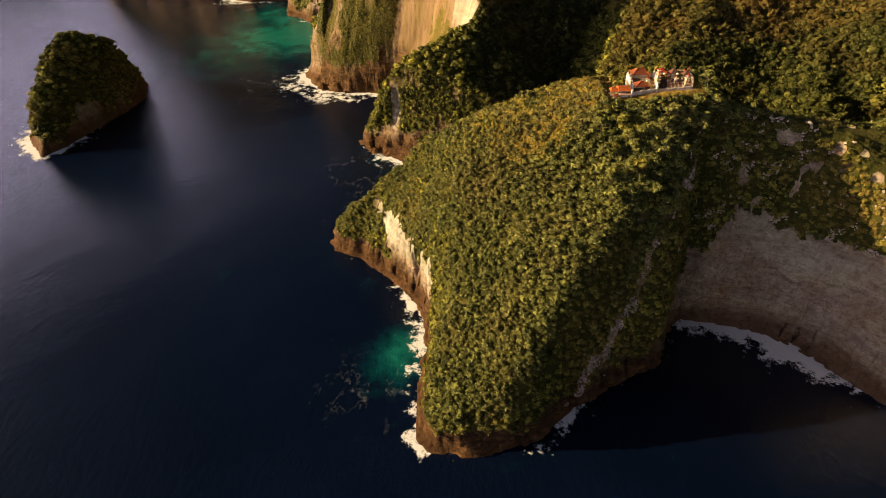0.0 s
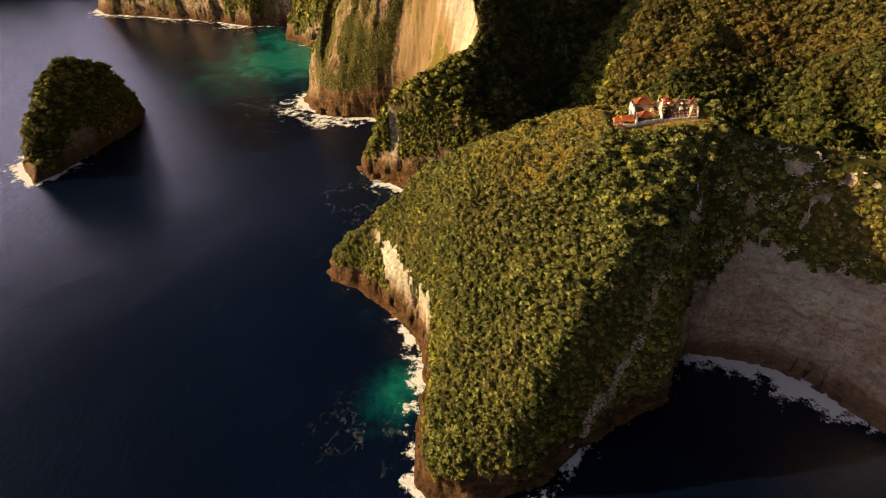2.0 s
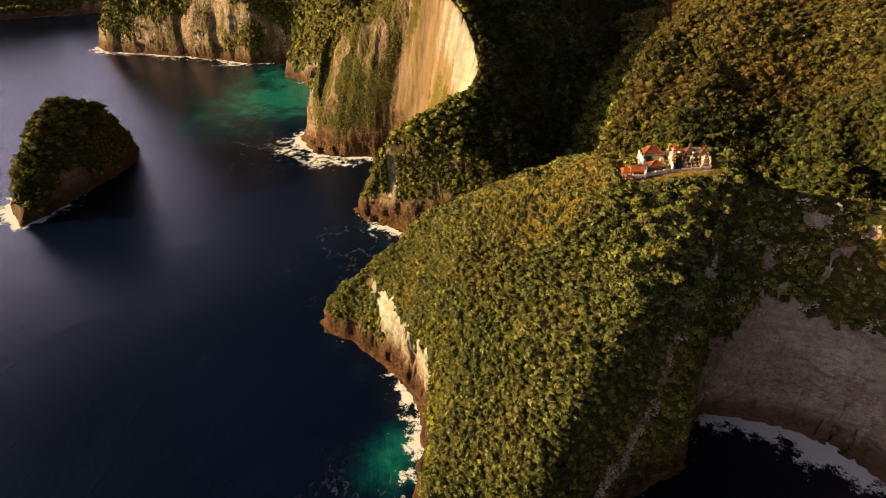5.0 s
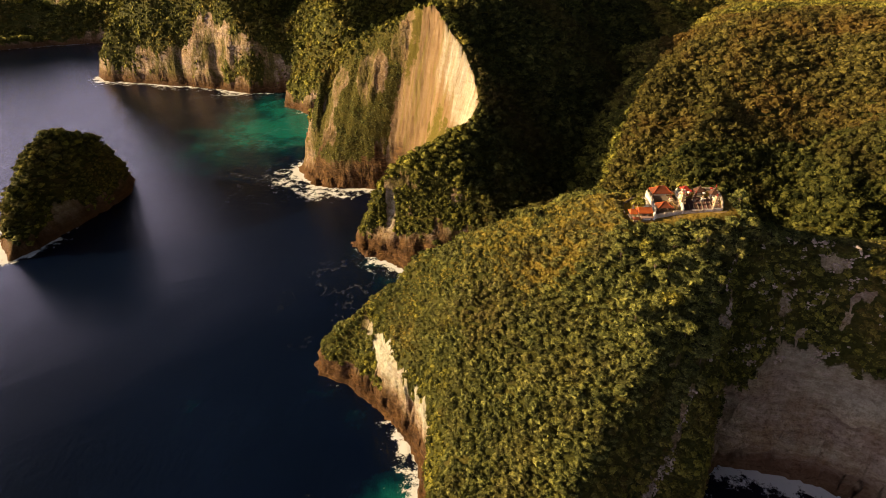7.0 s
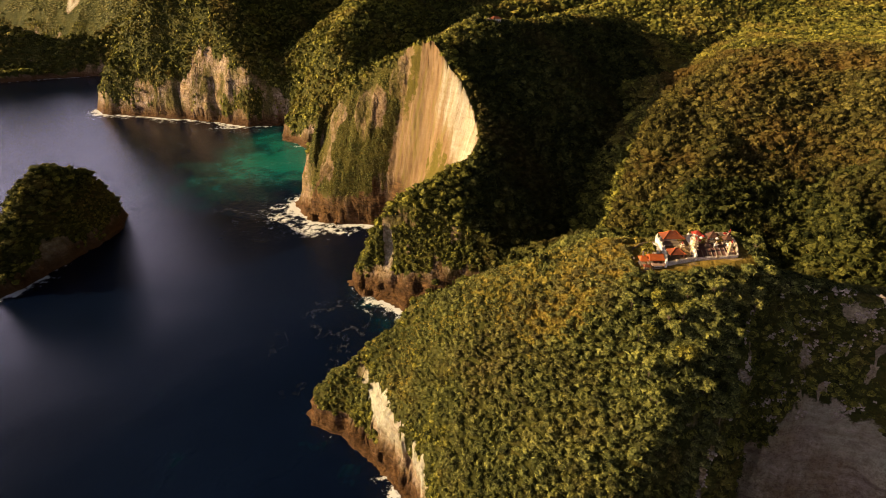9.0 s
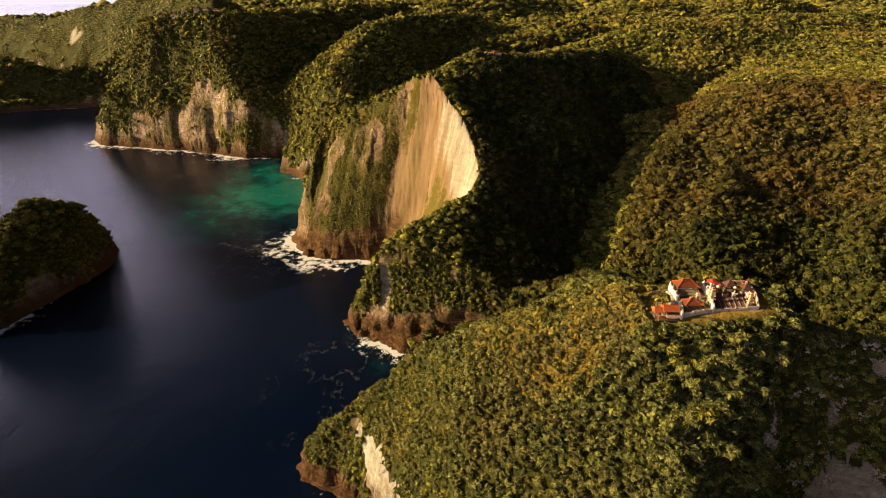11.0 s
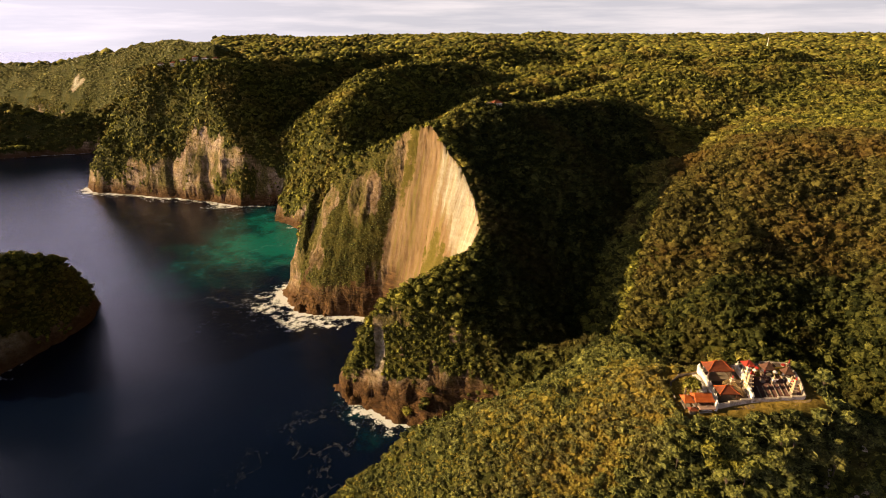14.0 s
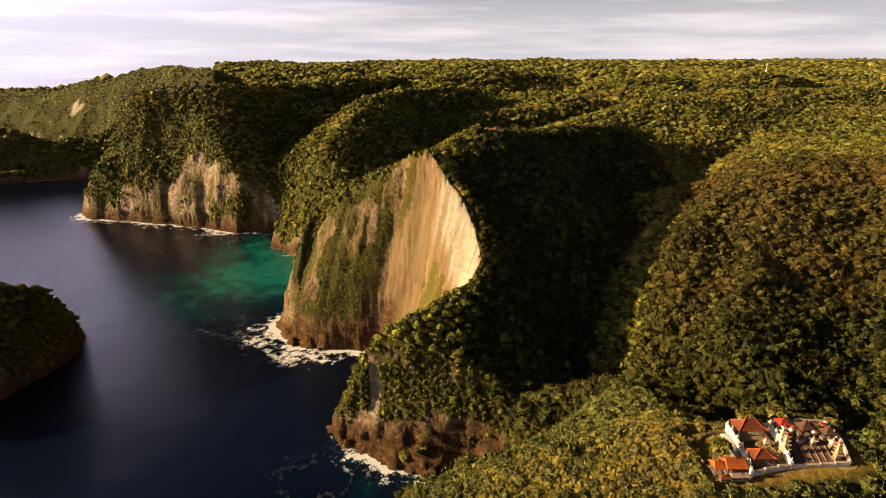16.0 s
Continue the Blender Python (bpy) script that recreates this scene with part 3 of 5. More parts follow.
def land_material():
    m = Mat("land", 0.92)
    m.b.inputs["Specular IOR Level"].default_value = 0.15
    rock, z = m.value("rock"), m.node("ShaderNodeSeparateXYZ", Vector=m.pos).outputs["Z"]
    tone = m.ramp(m.noise(0.035, 3), (0.3, (0.52, 0.34, 0.17)), (0.5, (0.68, 0.51, 0.29)), (0.75, (0.80, 0.68, 0.47)))
    dull = m.ramp(m.noise(0.05, 5, 0.65), (0.3, (0.22, 0.145, 0.085)), (0.5, (0.32, 0.235, 0.15)), (0.75, (0.42, 0.33, 0.23)))
    tone = m.mix(m.value("bedded"), dull, tone)
    tone = m.mix(m.math("MULTIPLY", m.value("pale"), 0.95), tone, (0.58, 0.59, 0.46))
    dirt = m.math("SUBTRACT", 1.0, m.math("MULTIPLY", m.value("pale"), 0.6))
    bedded = m.math("MULTIPLY", dirt, m.value("bedded"))
    strata = m.noise(1.0, 6, 0.7, (0.03, 0.03, 0.4))
    tone = m.mix(m.math("MULTIPLY", m.ramp(strata, (0.36, 0.7), (0.58, 0.0)), dirt), tone, (0.26, 0.16, 0.085))
    band = m.noise(1.0, 6, 0.7, (0.03, 0.03, 0.09))
    tone = m.mix(m.math("MULTIPLY", m.ramp(band, (0.42, 0.0), (0.58, 0.8)), bedded), tone, (0.46, 0.35, 0.29))
    seam = m.noise(1.0, 8, 0.72, (0.05, 0.05, 0.22))
    tone = m.mix(m.math("MULTIPLY", m.ramp(seam, (0.52, 0.0), (0.62, 0.75)), bedded), tone, (0.19, 0.125, 0.105))
    tone = m.mix(m.math("MULTIPLY", m.ramp(seam, (0.38, 0.7), (0.45, 0.0)), bedded), tone, (0.74, 0.60, 0.48))
    streak = m.noise(1.0, 5, 0.65, (0.13, 0.13, 0.012))
    where = m.math("MULTIPLY", m.ramp(m.noise(0.03, 4), (0.42, 0.35), (0.6, 0.95)), m.math("SUBTRACT", 1.0, m.math("MULTIPLY", m.value("pale"), 0.7)))
    tone = m.mix(m.math("MULTIPLY", m.ramp(streak, (0.46, 0.0), (0.66, 0.9)), where), tone, (0.34, 0.19, 0.085))
    tone = m.mix(m.math("MULTIPLY", m.ramp(m.noise(0.4, 7, 0.75), (0.36, 0.75), (0.56, 0.0)), dirt), tone, (0.16, 0.095, 0.045))
    tone = m.mix(m.math("MULTIPLY", m.ramp(m.noise(1.4, 8, 0.75), (0.34, 0.8), (0.5, 0.0)), dirt), tone, (0.13, 0.068, 0.03))
    tone = m.mix(m.ramp(m.noise(0.9, 8, 0.75), (0.56, 0.0), (0.72, 0.5)), tone, (0.55, 0.47, 0.35))
    moss = m.math("MULTIPLY", m.ramp(m.noise(1.0, 7, 0.72, (0.075, 0.075, 0.03)), (0.44, 0.0), (0.58, 0.9)), m.math("SUBTRACT", 1.0, m.value("open")))
    tone = m.mix(moss, tone, m.ramp(m.noise(0.5, 6, 0.7), (0.35, (0.05, 0.05, 0.01)), (0.65, (0.17, 0.14, 0.03))))
    run = m.node("ShaderNodeCombineXYZ", X=m.math("MULTIPLY", m.value("run_a"), 4.5), Y=m.math("MULTIPLY", m.value("run_b"), 2.2)).outputs[0]
    rill = m.noise(1.6, 8, 0.68, vec=run)
    fan = m.math("MULTIPLY", m.value("fan"), m.math("SUBTRACT", 1.0, m.math("MULTIPLY", m.value("pale"), 0.55)))
    # scree tones kept low so that the fan looks only half lit
    tone = m.mix(m.math("MULTIPLY", fan, 0.9), tone, m.ramp(m.noise(0.7, 5, vec=run), (0.34, (0.12, 0.072, 0.032)), (0.5, (0.21, 0.13, 0.06)), (0.68, (0.32, 0.215, 0.11))))
    tone = m.mix(m.math("MULTIPLY", m.ramp(rill, (0.52, 0.0), (0.68, 0.75)), fan), tone, (0.27, 0.155, 0.075))
    tone = m.mix(m.math("MULTIPLY", m.ramp(rill, (0.34, 0.6), (0.46, 0.0)), m.math("MULTIPLY", m.value("fan"), m.value("pale"))), tone, (0.56, 0.55, 0.44))
    split = m.noise(3.4, 8, 0.72, vec=run)
    tone = m.mix(m.math("MULTIPLY", m.ramp(split, (0.54, 0.0), (0.64, 0.7)), m.value("fan")), tone, (0.25, 0.165, 0.085))
    herb = m.math("MULTIPLY", m.ramp(m.noise(1.1, 8, 0.7, vec=run), (0.50, 0.0), (0.60, 0.85)), m.math("MULTIPLY", m.value("fan"), m.math("SUBTRACT", 1.0, m.math("MULTIPLY", m.value("pale"), 0.75))))
    tone = m.mix(herb, tone, (0.20, 0.155, 0.045))
    low = m.node("ShaderNodeMapRange", Value=m.math("ADD", z, m.math("MULTIPLY", m.noise(0.12, 4), 9.0)))
    low.inputs["From Min"].default_value, low.inputs["From Max"].default_value = 19.0, 8.0
    tone = m.mix(m.math("MULTIPLY", low.outputs[0], 0.85), tone, (0.12, 0.055, 0.022))
    tone = m.mix(m.math("MULTIPLY", m.value("brown"), 0.92), tone, m.ramp(m.noise(1.0, 7, 0.7, (0.12, 0.12, 0.5)), (0.34, (0.034, 0.017, 0.007)), (0.5, (0.080, 0.039, 0.014)), (0.66, (0.19, 0.10, 0.038))))
    grass = m.ramp(m.noise(0.06, 4), (0.3, (0.045, 0.05, 0.008)), (0.5, (0.08, 0.078, 0.012)), (0.7, (0.14, 0.115, 0.022)))
    grass = m.mix(m.ramp(m.noise(1.2, 5, 0.7), (0.4, 0.5), (0.6, 0.0)), grass, (0.03, 0.035, 0.01))
    dry = m.math("MULTIPLY", m.value("dry"), 1.0)
    grass = m.mix(dry, grass, m.ramp(m.noise(0.7, 5), (0.3, (0.20, 0.135, 0.024)), (0.7, (0.34, 0.23, 0.045))))
    edge = m.math("ADD", rock, m.math("MULTIPLY", m.math("SUBTRACT", m.noise(0.22, 6, 0.7), 0.5), 1.1))
    c = m.mix(m.ramp(edge, (0.42, 0.0), (0.56, 1.0)), grass, tone)
    crack = m.node("ShaderNodeTexVoronoi", Vector=m.pos, Scale=0.22)
    crack.feature = "DISTANCE_TO_EDGE"
    h = m.math("ADD", m.noise(0.3, 8, 0.75), m.math("MULTIPLY", strata, 0.9))
    h = m.math("ADD", h, m.math("MULTIPLY", m.ramp(crack.outputs["Distance"], (0.0, 0.0), (0.25, 1.0)), 0.25))
    bump = m.node("ShaderNodeBump", Height=h, Strength=m.math("SUBTRACT", 1.0, m.math("MULTIPLY", m.value("fan"), 0.8)), Distance=3.0)
    m.put(m.b.inputs["Normal"], bump.outputs[0])
    return m.colour(c)


def sea_material():
    m = Mat("sea", 0.16)
    m.b.inputs["IOR"].default_value = 1.33
    shoal, dist = m.value("shoal"), m.value("shore")
    deep = m.ramp(m.noise(0.012, 3), (0.3, (0.0010, 0.0030, 0.0125)), (0.7, (0.0022, 0.0060, 0.0215)))
    s = m.math("ADD", shoal, m.math("MULTIPLY", m.math("SUBTRACT", m.noise(0.04, 6, 0.7), 0.5), 1.5), True)
    c = m.mix(m.ramp(s, (0.2, 0.0), (0.6, 0.7), (0.95, 1.0)), deep, m.ramp(s, (0.3, (0.0, 0.03, 0.045)), (0.6, (0.002, 0.065, 0.068)), (0.95, (0.008, 0.14, 0.115))))
    lace = m.noise(0.16, 8, 0.72)
    fine = m.noise(0.9, 6, 0.7)
    f = m.math("ADD", m.value("foam"), m.math("MULTIPLY", m.math("SUBTRACT", lace, 0.5), 2.4))
    f = m.math("ADD", f, m.math("MULTIPLY", m.math("SUBTRACT", fine, 0.5), 0.7))
    thread = m.math("ABSOLUTE", m.math("SUBTRACT", m.noise(0.022, 7, 0.68, (1.0, 0.6, 1.0)), 0.5))
    thread = m.math("MULTIPLY", m.ramp(thread, (0.0, 1.0), (0.012, 0.0)), m.math("MULTIPLY", m.ramp(m.noise(0.3, 5, 0.7), (0.45, 0.0), (0.62, 0.7)), m.value("wisp")))
    fm = m.math("ADD", m.ramp(f, (0.52, 0.0), (0.72, 1.0)), thread, True)
    c = m.mix(fm, c, (0.78, 0.80, 0.82))
    m.put(m.b.inputs["Roughness"], m.math("ADD", 0.11, m.math("MULTIPLY", fm, 0.6)))
    swell = m.noise(0.11, 5, 0.6, (1.0, 0.45, 1.0))
    chop = m.noise(0.42, 5, 0.62, (1.0, 0.45, 1.0))
    ripple = m.noise(1.7, 4, 0.6, (1.0, 0.55, 1.0))
    waves = m.math("ADD", m.math("MULTIPLY", swell, 0.45), m.math("ADD", m.math("MULTIPLY", chop, 1.5), m.math("MULTIPLY", ripple, 0.6)))
    m.bump(waves, 0.18, 2.0)
    return m.colour(c)


def leaf_material(name, dark, mid, light, dry):
    m = Mat(name, 0.75)
    m.b.inputs["Specular IOR Level"].default_value = 0.06
    tone, isle = m.value("tone"), m.node("ShaderNodeNewGeometry").outputs["Random Per Island"]
    c = m.ramp(m.math("ADD", m.math("MULTIPLY", tone, 0.5), m.math("MULTIPLY", isle, 0.5)), (0.15, dark), (0.5, mid), (0.85, light))
    c = m.mix(m.ramp(m.noise(0.022, 3), (0.48, 0.0), (0.68, 0.55)), c, dry)
    c = m.mix(m.ramp(m.noise(2.2, 4, 0.7), (0.36, 0.55), (0.58, 0.0)), c, dark)
    m.bump(m.noise(3.2, 5, 0.75), 1.0, 0.6)
    return m.colour(c)


LAND, SEA = land_material(), sea_material()
SCRUB = leaf_material("scrub_leaves", (0.0197, 0.0234, 0.0082), (0.1665, 0.1765, 0.0518), (0.3789, 0.372, 0.0904), (0.3322, 0.2452, 0.0805))
WOOD = leaf_material("wood_leaves", (0.0169, 0.0198, 0.0058), (0.1515, 0.1515, 0.0314), (0.4543, 0.4137, 0.0703), (0.3345, 0.2255, 0.0565))
# leaf tones lowered to carry the shade of slopes turned from the sun
SHADE = leaf_material("shade_dark_leaves", (0.0112, 0.0147, 0.0043), (0.0609, 0.0672, 0.0179), (0.1875, 0.1812, 0.0426), (0.132, 0.088, 0.0255))
RUSSET = leaf_material("russet_leaves", (0.0182, 0.0155, 0.0043), (0.0950, 0.0828, 0.0227), (0.2480, 0.2090, 0.0500), (0.2250, 0.1270, 0.0320))
# leaf tones raised to imitate haze over the furthest headland
PALE = leaf_material("haze_paled_leaves", (0.060, 0.062, 0.026), (0.27, 0.26, 0.095), (0.44, 0.41, 0.14), (0.40, 0.34, 0.13))

# ---- the ground: one sheet from the sea bed to the horizon ----
xs = spread((-5200, -1100, 260, 40), (-1100, -470, 30, 7), (-470, -130, 4, 3), (-130, -106, 2.3, 2.3), (-106, 34, 1.5, 1.5), (34, 180, 2.3, 2.3), (180, 460, 3, 7), (460, 1300, 8, 40), (1300, 5200, 45, 260))
ys = spread((-2000, 60, 260, 25), (60, 108, 10, 3), (108, 270, 2.2, 2.2), (270, 350, 2.6, 2.4), (350, 494, 1.6, 1.6), (494, 580, 2.4, 3.2), (580, 860, 3.2, 5), (860, 1500, 5.5, 16), (1500, 5000, 18, 90))
gx, gy, tri = sheet(xs, ys)
_, edges = smooth_rows([(*f, *r, b) for f, r, b in FACE], 30)
near_face = np.flatnonzero((gx > -112) & (gx < 36) & (gy > 336) & (gy < 496))
for ex, ey in ((edges[:, 3], edges[:, 4]), (edges[:, 0], edges[:, 1])):
    away = np.hypot(gx[near_face][:, None] - ex, gy[near_face][:, None] - ey)
    hit, least = away.argmin(1), away.min(1)
    pull = least < 1.0
    gx[near_face[pull]], gy[near_face[pull]] = ex[hit[pull]], ey[hit[pull]]
gz, gd, gb = ground_height(gx, gy)
co = np.stack([gx, gy, gz], 1)


def longest(mid):
    far = np.hypot(mid[:, 0], mid[:, 1] - 60)
    return np.where(mid[:, 2] < -3, 1e9, np.clip(far * 0.017, 4.0, 400)) * 1.5


extra = [gd, gb]
for _ in range(4):
    co, tri, extra = refine(co, tri, longest, extra)
gd, gb = extra
nrm = normals(co, tri)
steepness = step(0.62, 0.36, nrm[:, 2])
rough = fractal(co, 20, 71, 4)
tight = 1 - 0.6 * np.maximum(step(60, 40, co[:, 0]) * step(300, 270, co[:, 1]), step(-200, -215, co[:, 0]) * step(520, 490, co[:, 1]))
rock = steepness * step(9, -9, (co[:, 2] - gb) / tight - 14 * rough) + np.maximum(step(2.6, 1.0, co[:, 2]) * 0.9, step(9, 7, co[:, 2]) * step(7, 4, gd))
rock = rock + 0.75 * step(0.25, 0.5, fractal(co, 22, 77, 4)) * step(0.5, 0.3, nrm[:, 2]) * step(150, 60, gd)
open_face = step(95, 105, co[:, 0])
scar = step(1.1, 0.7, np.linalg.norm((co - np.array([-722, 1280, 81])) / np.array([18, 60, 12]), axis=1) + 0.6 * fractal(co, 14, 74))
# the scooped face: bare rock under the right of its rim with sunlight put into its colour, a fan of scree toned down as
# half lit, rough grass low down and moss on the seaward part
spot_row, spot_up = np.zeros(len(co)), np.full(len(co), -1.0)
box = in_box(co, -130, 40, 330, 500)
spot_row[box], spot_up[box], _ = face(co[box, 0], co[box, 1])
edge_row, edges = smooth_rows([(*f, *r, b) for f, r, b in FACE], 30)
at_rim = np.flatnonzero(box & (spot_up < 0))
away = np.hypot(co[at_rim, 0][:, None] - edges[:, 3], co[at_rim, 1][:, None] - edges[:, 4])
spot_row[at_rim] = np.where(away.min(1) < 1.0, edge_row[away.argmin(1)], 0)
spot_up[at_rim] = np.where(away.min(1) < 1.0, 1.0, -1.0)
on_face = (spot_up >= 0) & (spot_row < 9.6)
run = np.stack([spot_row * 9, spot_up * 9, 0 * spot_row], 1)
blot, wisp_run = fractal(co * np.array([1, 1, 0.6]), 15, 83, 4), fractal(run * np.array([1, 0.16, 1]), 2.2, 88, 4)
scooped = on_face * step(3.5, 4.0, spot_row + 0.35 * blot)
# paler rock colour imitates sun on the part that faces it
bright = scooped * step(5.7, 6.7, spot_row + 0.5 * wisp_run + 0.5 * spot_up) * step(0.62, 0.76, spot_up + 0.16 * wisp_run + 0.07 * (spot_row - 6.5)) * step(9.5, 9.1, spot_row)
scree = scooped * step(6.9, 5.9, spot_row + 0.8 * wisp_run + 1.0 * spot_up) * step(-0.55, -0.25, wisp_run)
tuft = scooped * step(0.74, 0.58, spot_up + 0.30 * wisp_run + 0.08 * (spot_row - 6)) * step(5.0, 5.6, spot_row + 0.8 * wisp_run) * step(-0.45, -0.05, blot + wisp_run)
tuft = np.maximum(tuft, scooped * step(4.9, 4.5, spot_row + 0.4 * wisp_run) * step(0.5, 0.75, spot_up + 0.3 * blot))
tuft = np.maximum(tuft, scooped * step(0.16, 0.34, blot - 0.35 * np.abs(spot_up - 0.5)) * step(0.95, 0.8, spot_up) * step(6.4, 6.9, spot_row))
hollow = on_face * step(1.25, 0.75, np.hypot((spot_row - 2.35) / 0.72, (spot_up - 0.66) / 0.17) + 0.5 * blot)
hollow = np.maximum(hollow, on_face * step(1.2, 0.8, np.hypot((spot_row - 3.25) / 0.28, (spot_up - 0.86) / 0.1) + 0.5 * blot))
mossy = on_face * (1 - scooped) * (1 - hollow) * step(-0.45, -0.15, blot + 0.35 * wisp_run) * step(0.08, 0.2, spot_up)
# bare face below the notch of the far bluff
gable = in_box(co, -350, -188, 676, 792) * step(6, -6, co[:, 2] - 88 + 1.15 * np.abs(co[:, 0] + 266) - 26 * blot) * step(0.72, 0.6, nrm[:, 2])
rock = np.maximum(rock, gable)
buttress = in_box(co, -132, -96, 494, 554) * step(5, -5, co[:, 2] - 42 - 14 * blot) * step(0.75, 0.6, nrm[:, 2])
rock = np.maximum(rock, buttress)
# bare brown foot of the wooded spur
spur = in_box(co, -62, 62, 300, 362) * step(5, -5, co[:, 2] - 24 - 16 * blot + 0.30 * np.abs(co[:, 0] - 12)) * step(-3, 0, gd)
scar_spur = in_box(co, -50, -14, 318, 352) * step(1.1, 0.7, np.hypot((co[:, 0] + 29) / 2.4, (co[:, 2] - 30) / 13) + 0.7 * blot)
rock = np.maximum(rock, np.maximum(spur, scar_spur))
rock = np.where(on_face, np.clip(1.0 - np.maximum(0.62 * tuft, 0.76 * mossy), 0, 1), rock)
pale = np.maximum(bright, 0.12 * scree) * (1 - tuft)
pale = np.maximum(pale, np.maximum(0.5 * scar_spur, 0.6 * buttress))
smooth_face = scooped
worn_foot = step(15, 9, co[:, 2] + 5 * blot) * np.maximum(in_box(co, -70, 90, 100, 300), np.maximum(0.3 * in_box(co, -310, -220, 320, 490), 0.75 * in_box(co, -445, -100, 560, 800)))
brown = np.maximum(np.maximum(worn_foot, spur * (1 - scar_spur)), on_face * step(5.2, 4.6, spot_row) * step(0.30, 0.12, spot_up + 0.25 * blot))
pale = np.maximum(pale, step(34, 26, np.hypot(co[:, 0] + 18, co[:, 1] - 208)) * step(13, 19, co[:, 2] + 4 * grain(co, 9, 78)))
rock = np.where(on_face, rock, rock * (1 - 0.85 * (1 - open_face) * step(0.05, 0.30, fractal(co, 30, 73, 4)) * step(5, 12, co[:, 2])))
rock = rock * (1 - 0.7 * open_face * step(0.25, 0.45, fractal(co * np.array([1, 1, 0.45]), 24, 75, 4)))
for line, wide in (([(91, 178), (84, 171), (78, 164), (72, 154), (65, 148), (57, 141), (51, 136), (43, 127)], 1.0), ([(-33, 236), (-28, 229), (-17, 207), (-9, 192), (-5, 184)], 2.2)):
    r, _, _ = along(co[:, 0], co[:, 1], [(*q, 0) for q in line])
    rock = np.maximum(rock, step(0.35, 0.7, 1.0 - r / wide / 1.6 + 0.8 * fractal(co, 5, 79)))
pale = np.maximum(pale, scar)
pale = np.maximum(pale, step(95, 105, co[:, 0]) * np.clip(0.5 + 0.5 * fractal(co * np.array([0.3, 0.3, 1]), 7, 68), 0, 1) * step(300, 260, co[:, 1]))
# broken outcrops on the shaded eastern slope
slant = np.stack([co[:, 0] * 0.8 + co[:, 2] * 0.5, co[:, 1], co[:, 2] * 1.6 - co[:, 0] * 0.9], 1)
outcrop = step(0.34, 0.44, fractal(slant, 5, 72, 3) + 0.14 * grain(co, 22, 70)) * step(86, 92, co[:, 0]) * step(190, 170, co[:, 0]) * step(206, 196, co[:, 1]) * step(36, 44, co[:, 2])
rock = np.maximum(rock, outcrop)
rock = np.maximum(rock, scar)
foot = step(13, 8, np.linalg.norm((co - np.array([-247, 379, 9])) * np.array([0.8, 0.8, 1.1]), axis=1) + 4 * fractal(co, 7, 67))
rock, pale = np.maximum(rock, foot), np.maximum(pale, 0.6 * foot)
rock = np.clip(rock, 0, 1) * step(230, 120, gd)
# ledges and hollows of the bare faces
layer = np.stack([co[:, 0] * 0.06, co[:, 1] * 0.06, co[:, 2]], 1)
flute = np.stack([co[:, 0], co[:, 1], co[:, 2] * 0.14], 1)
relief = 1.2 * grain(layer, 3.1, 81) + 0.6 * grain(layer, 1.3, 82) + 2.8 * fractal(co, 15, 84) + 1.2 * fractal(co, 4, 87) + 1.1 * fractal(flute, 9, 89) + step(95, 105, co[:, 0]) * (4.0 * grain(layer, 6.5, 93) + 3.0 * fractal(co, 24, 94))
co = co + nrm * (relief * np.clip(rock, 0.0, 1) * (1 - 0.55 * pale) * (1 - 0.6 * smooth_face) * step(-1, 3, co[:, 2]))[:, None]
dry = step(0.05, 0.4, fractal(co, 30, 91) + 0.42 - 0.034 * np.hypot((co[:, 0] - 36) * 0.55, co[:, 1] - 205)) * step(0.5, 0.7, nrm[:, 2])
x0, x1, y0, y1, zt = TERRACE
dry = np.maximum(dry, 0.30 * np.maximum(tuft, 0.5 * mossy))
dry = np.maximum(dry, step(92, 95, co[:, 2]) * step(3, 0, np.maximum(np.maximum(x0 - co[:, 0], co[:, 0] - x1), np.maximum(y0 - co[:, 1], co[:, 1] - y1))))
bedded = 1 - 0.9 * step(60, 46, np.abs(co[:, 0] + 40)) * step(90, 70, np.abs(co[:, 1] - 420))
ground = solid("ground", co, tri, LAND, True, rock=rock, dry=dry, pale=pale, bedded=bedded, open=np.maximum(np.maximum(smooth_face, pale), step(95, 105, co[:, 0])),
               run_a=spot_row, run_b=spot_up, fan=smooth_face, brown=brown)
no_shrubs = np.maximum(smooth_face, hollow) * 1.5 + 0.2 * on_face
tagged(ground, "pale limestone sea cliffs and scrubby green headlands", "ground", kind="structure")

# ---- the sea ----
sx = spread((-5200, -800, 300, 60), (-800, -330, 20, 6), (-330, 190, 5, 5), (190, 1200, 10, 100), (1200, 5200, 200, 400))
sy = spread((-2000, 60, 300, 20), (60, 480, 5, 5), (480, 1010, 5, 8), (1010, 5000, 40, 400))
wx, wy, wt = sheet(sx, sy)
wd = np.maximum(shore(wx, wy, COAST)[0], shore(wx, wy, STACK)[0])
wp = np.stack([wx, wy, 0 * wx], 1)
near = np.maximum(-wd - 1.5, 0)


def spot(x, y, r):
    return np.clip(1 - np.hypot(wx - x, wy - y) / r, 0, 1)


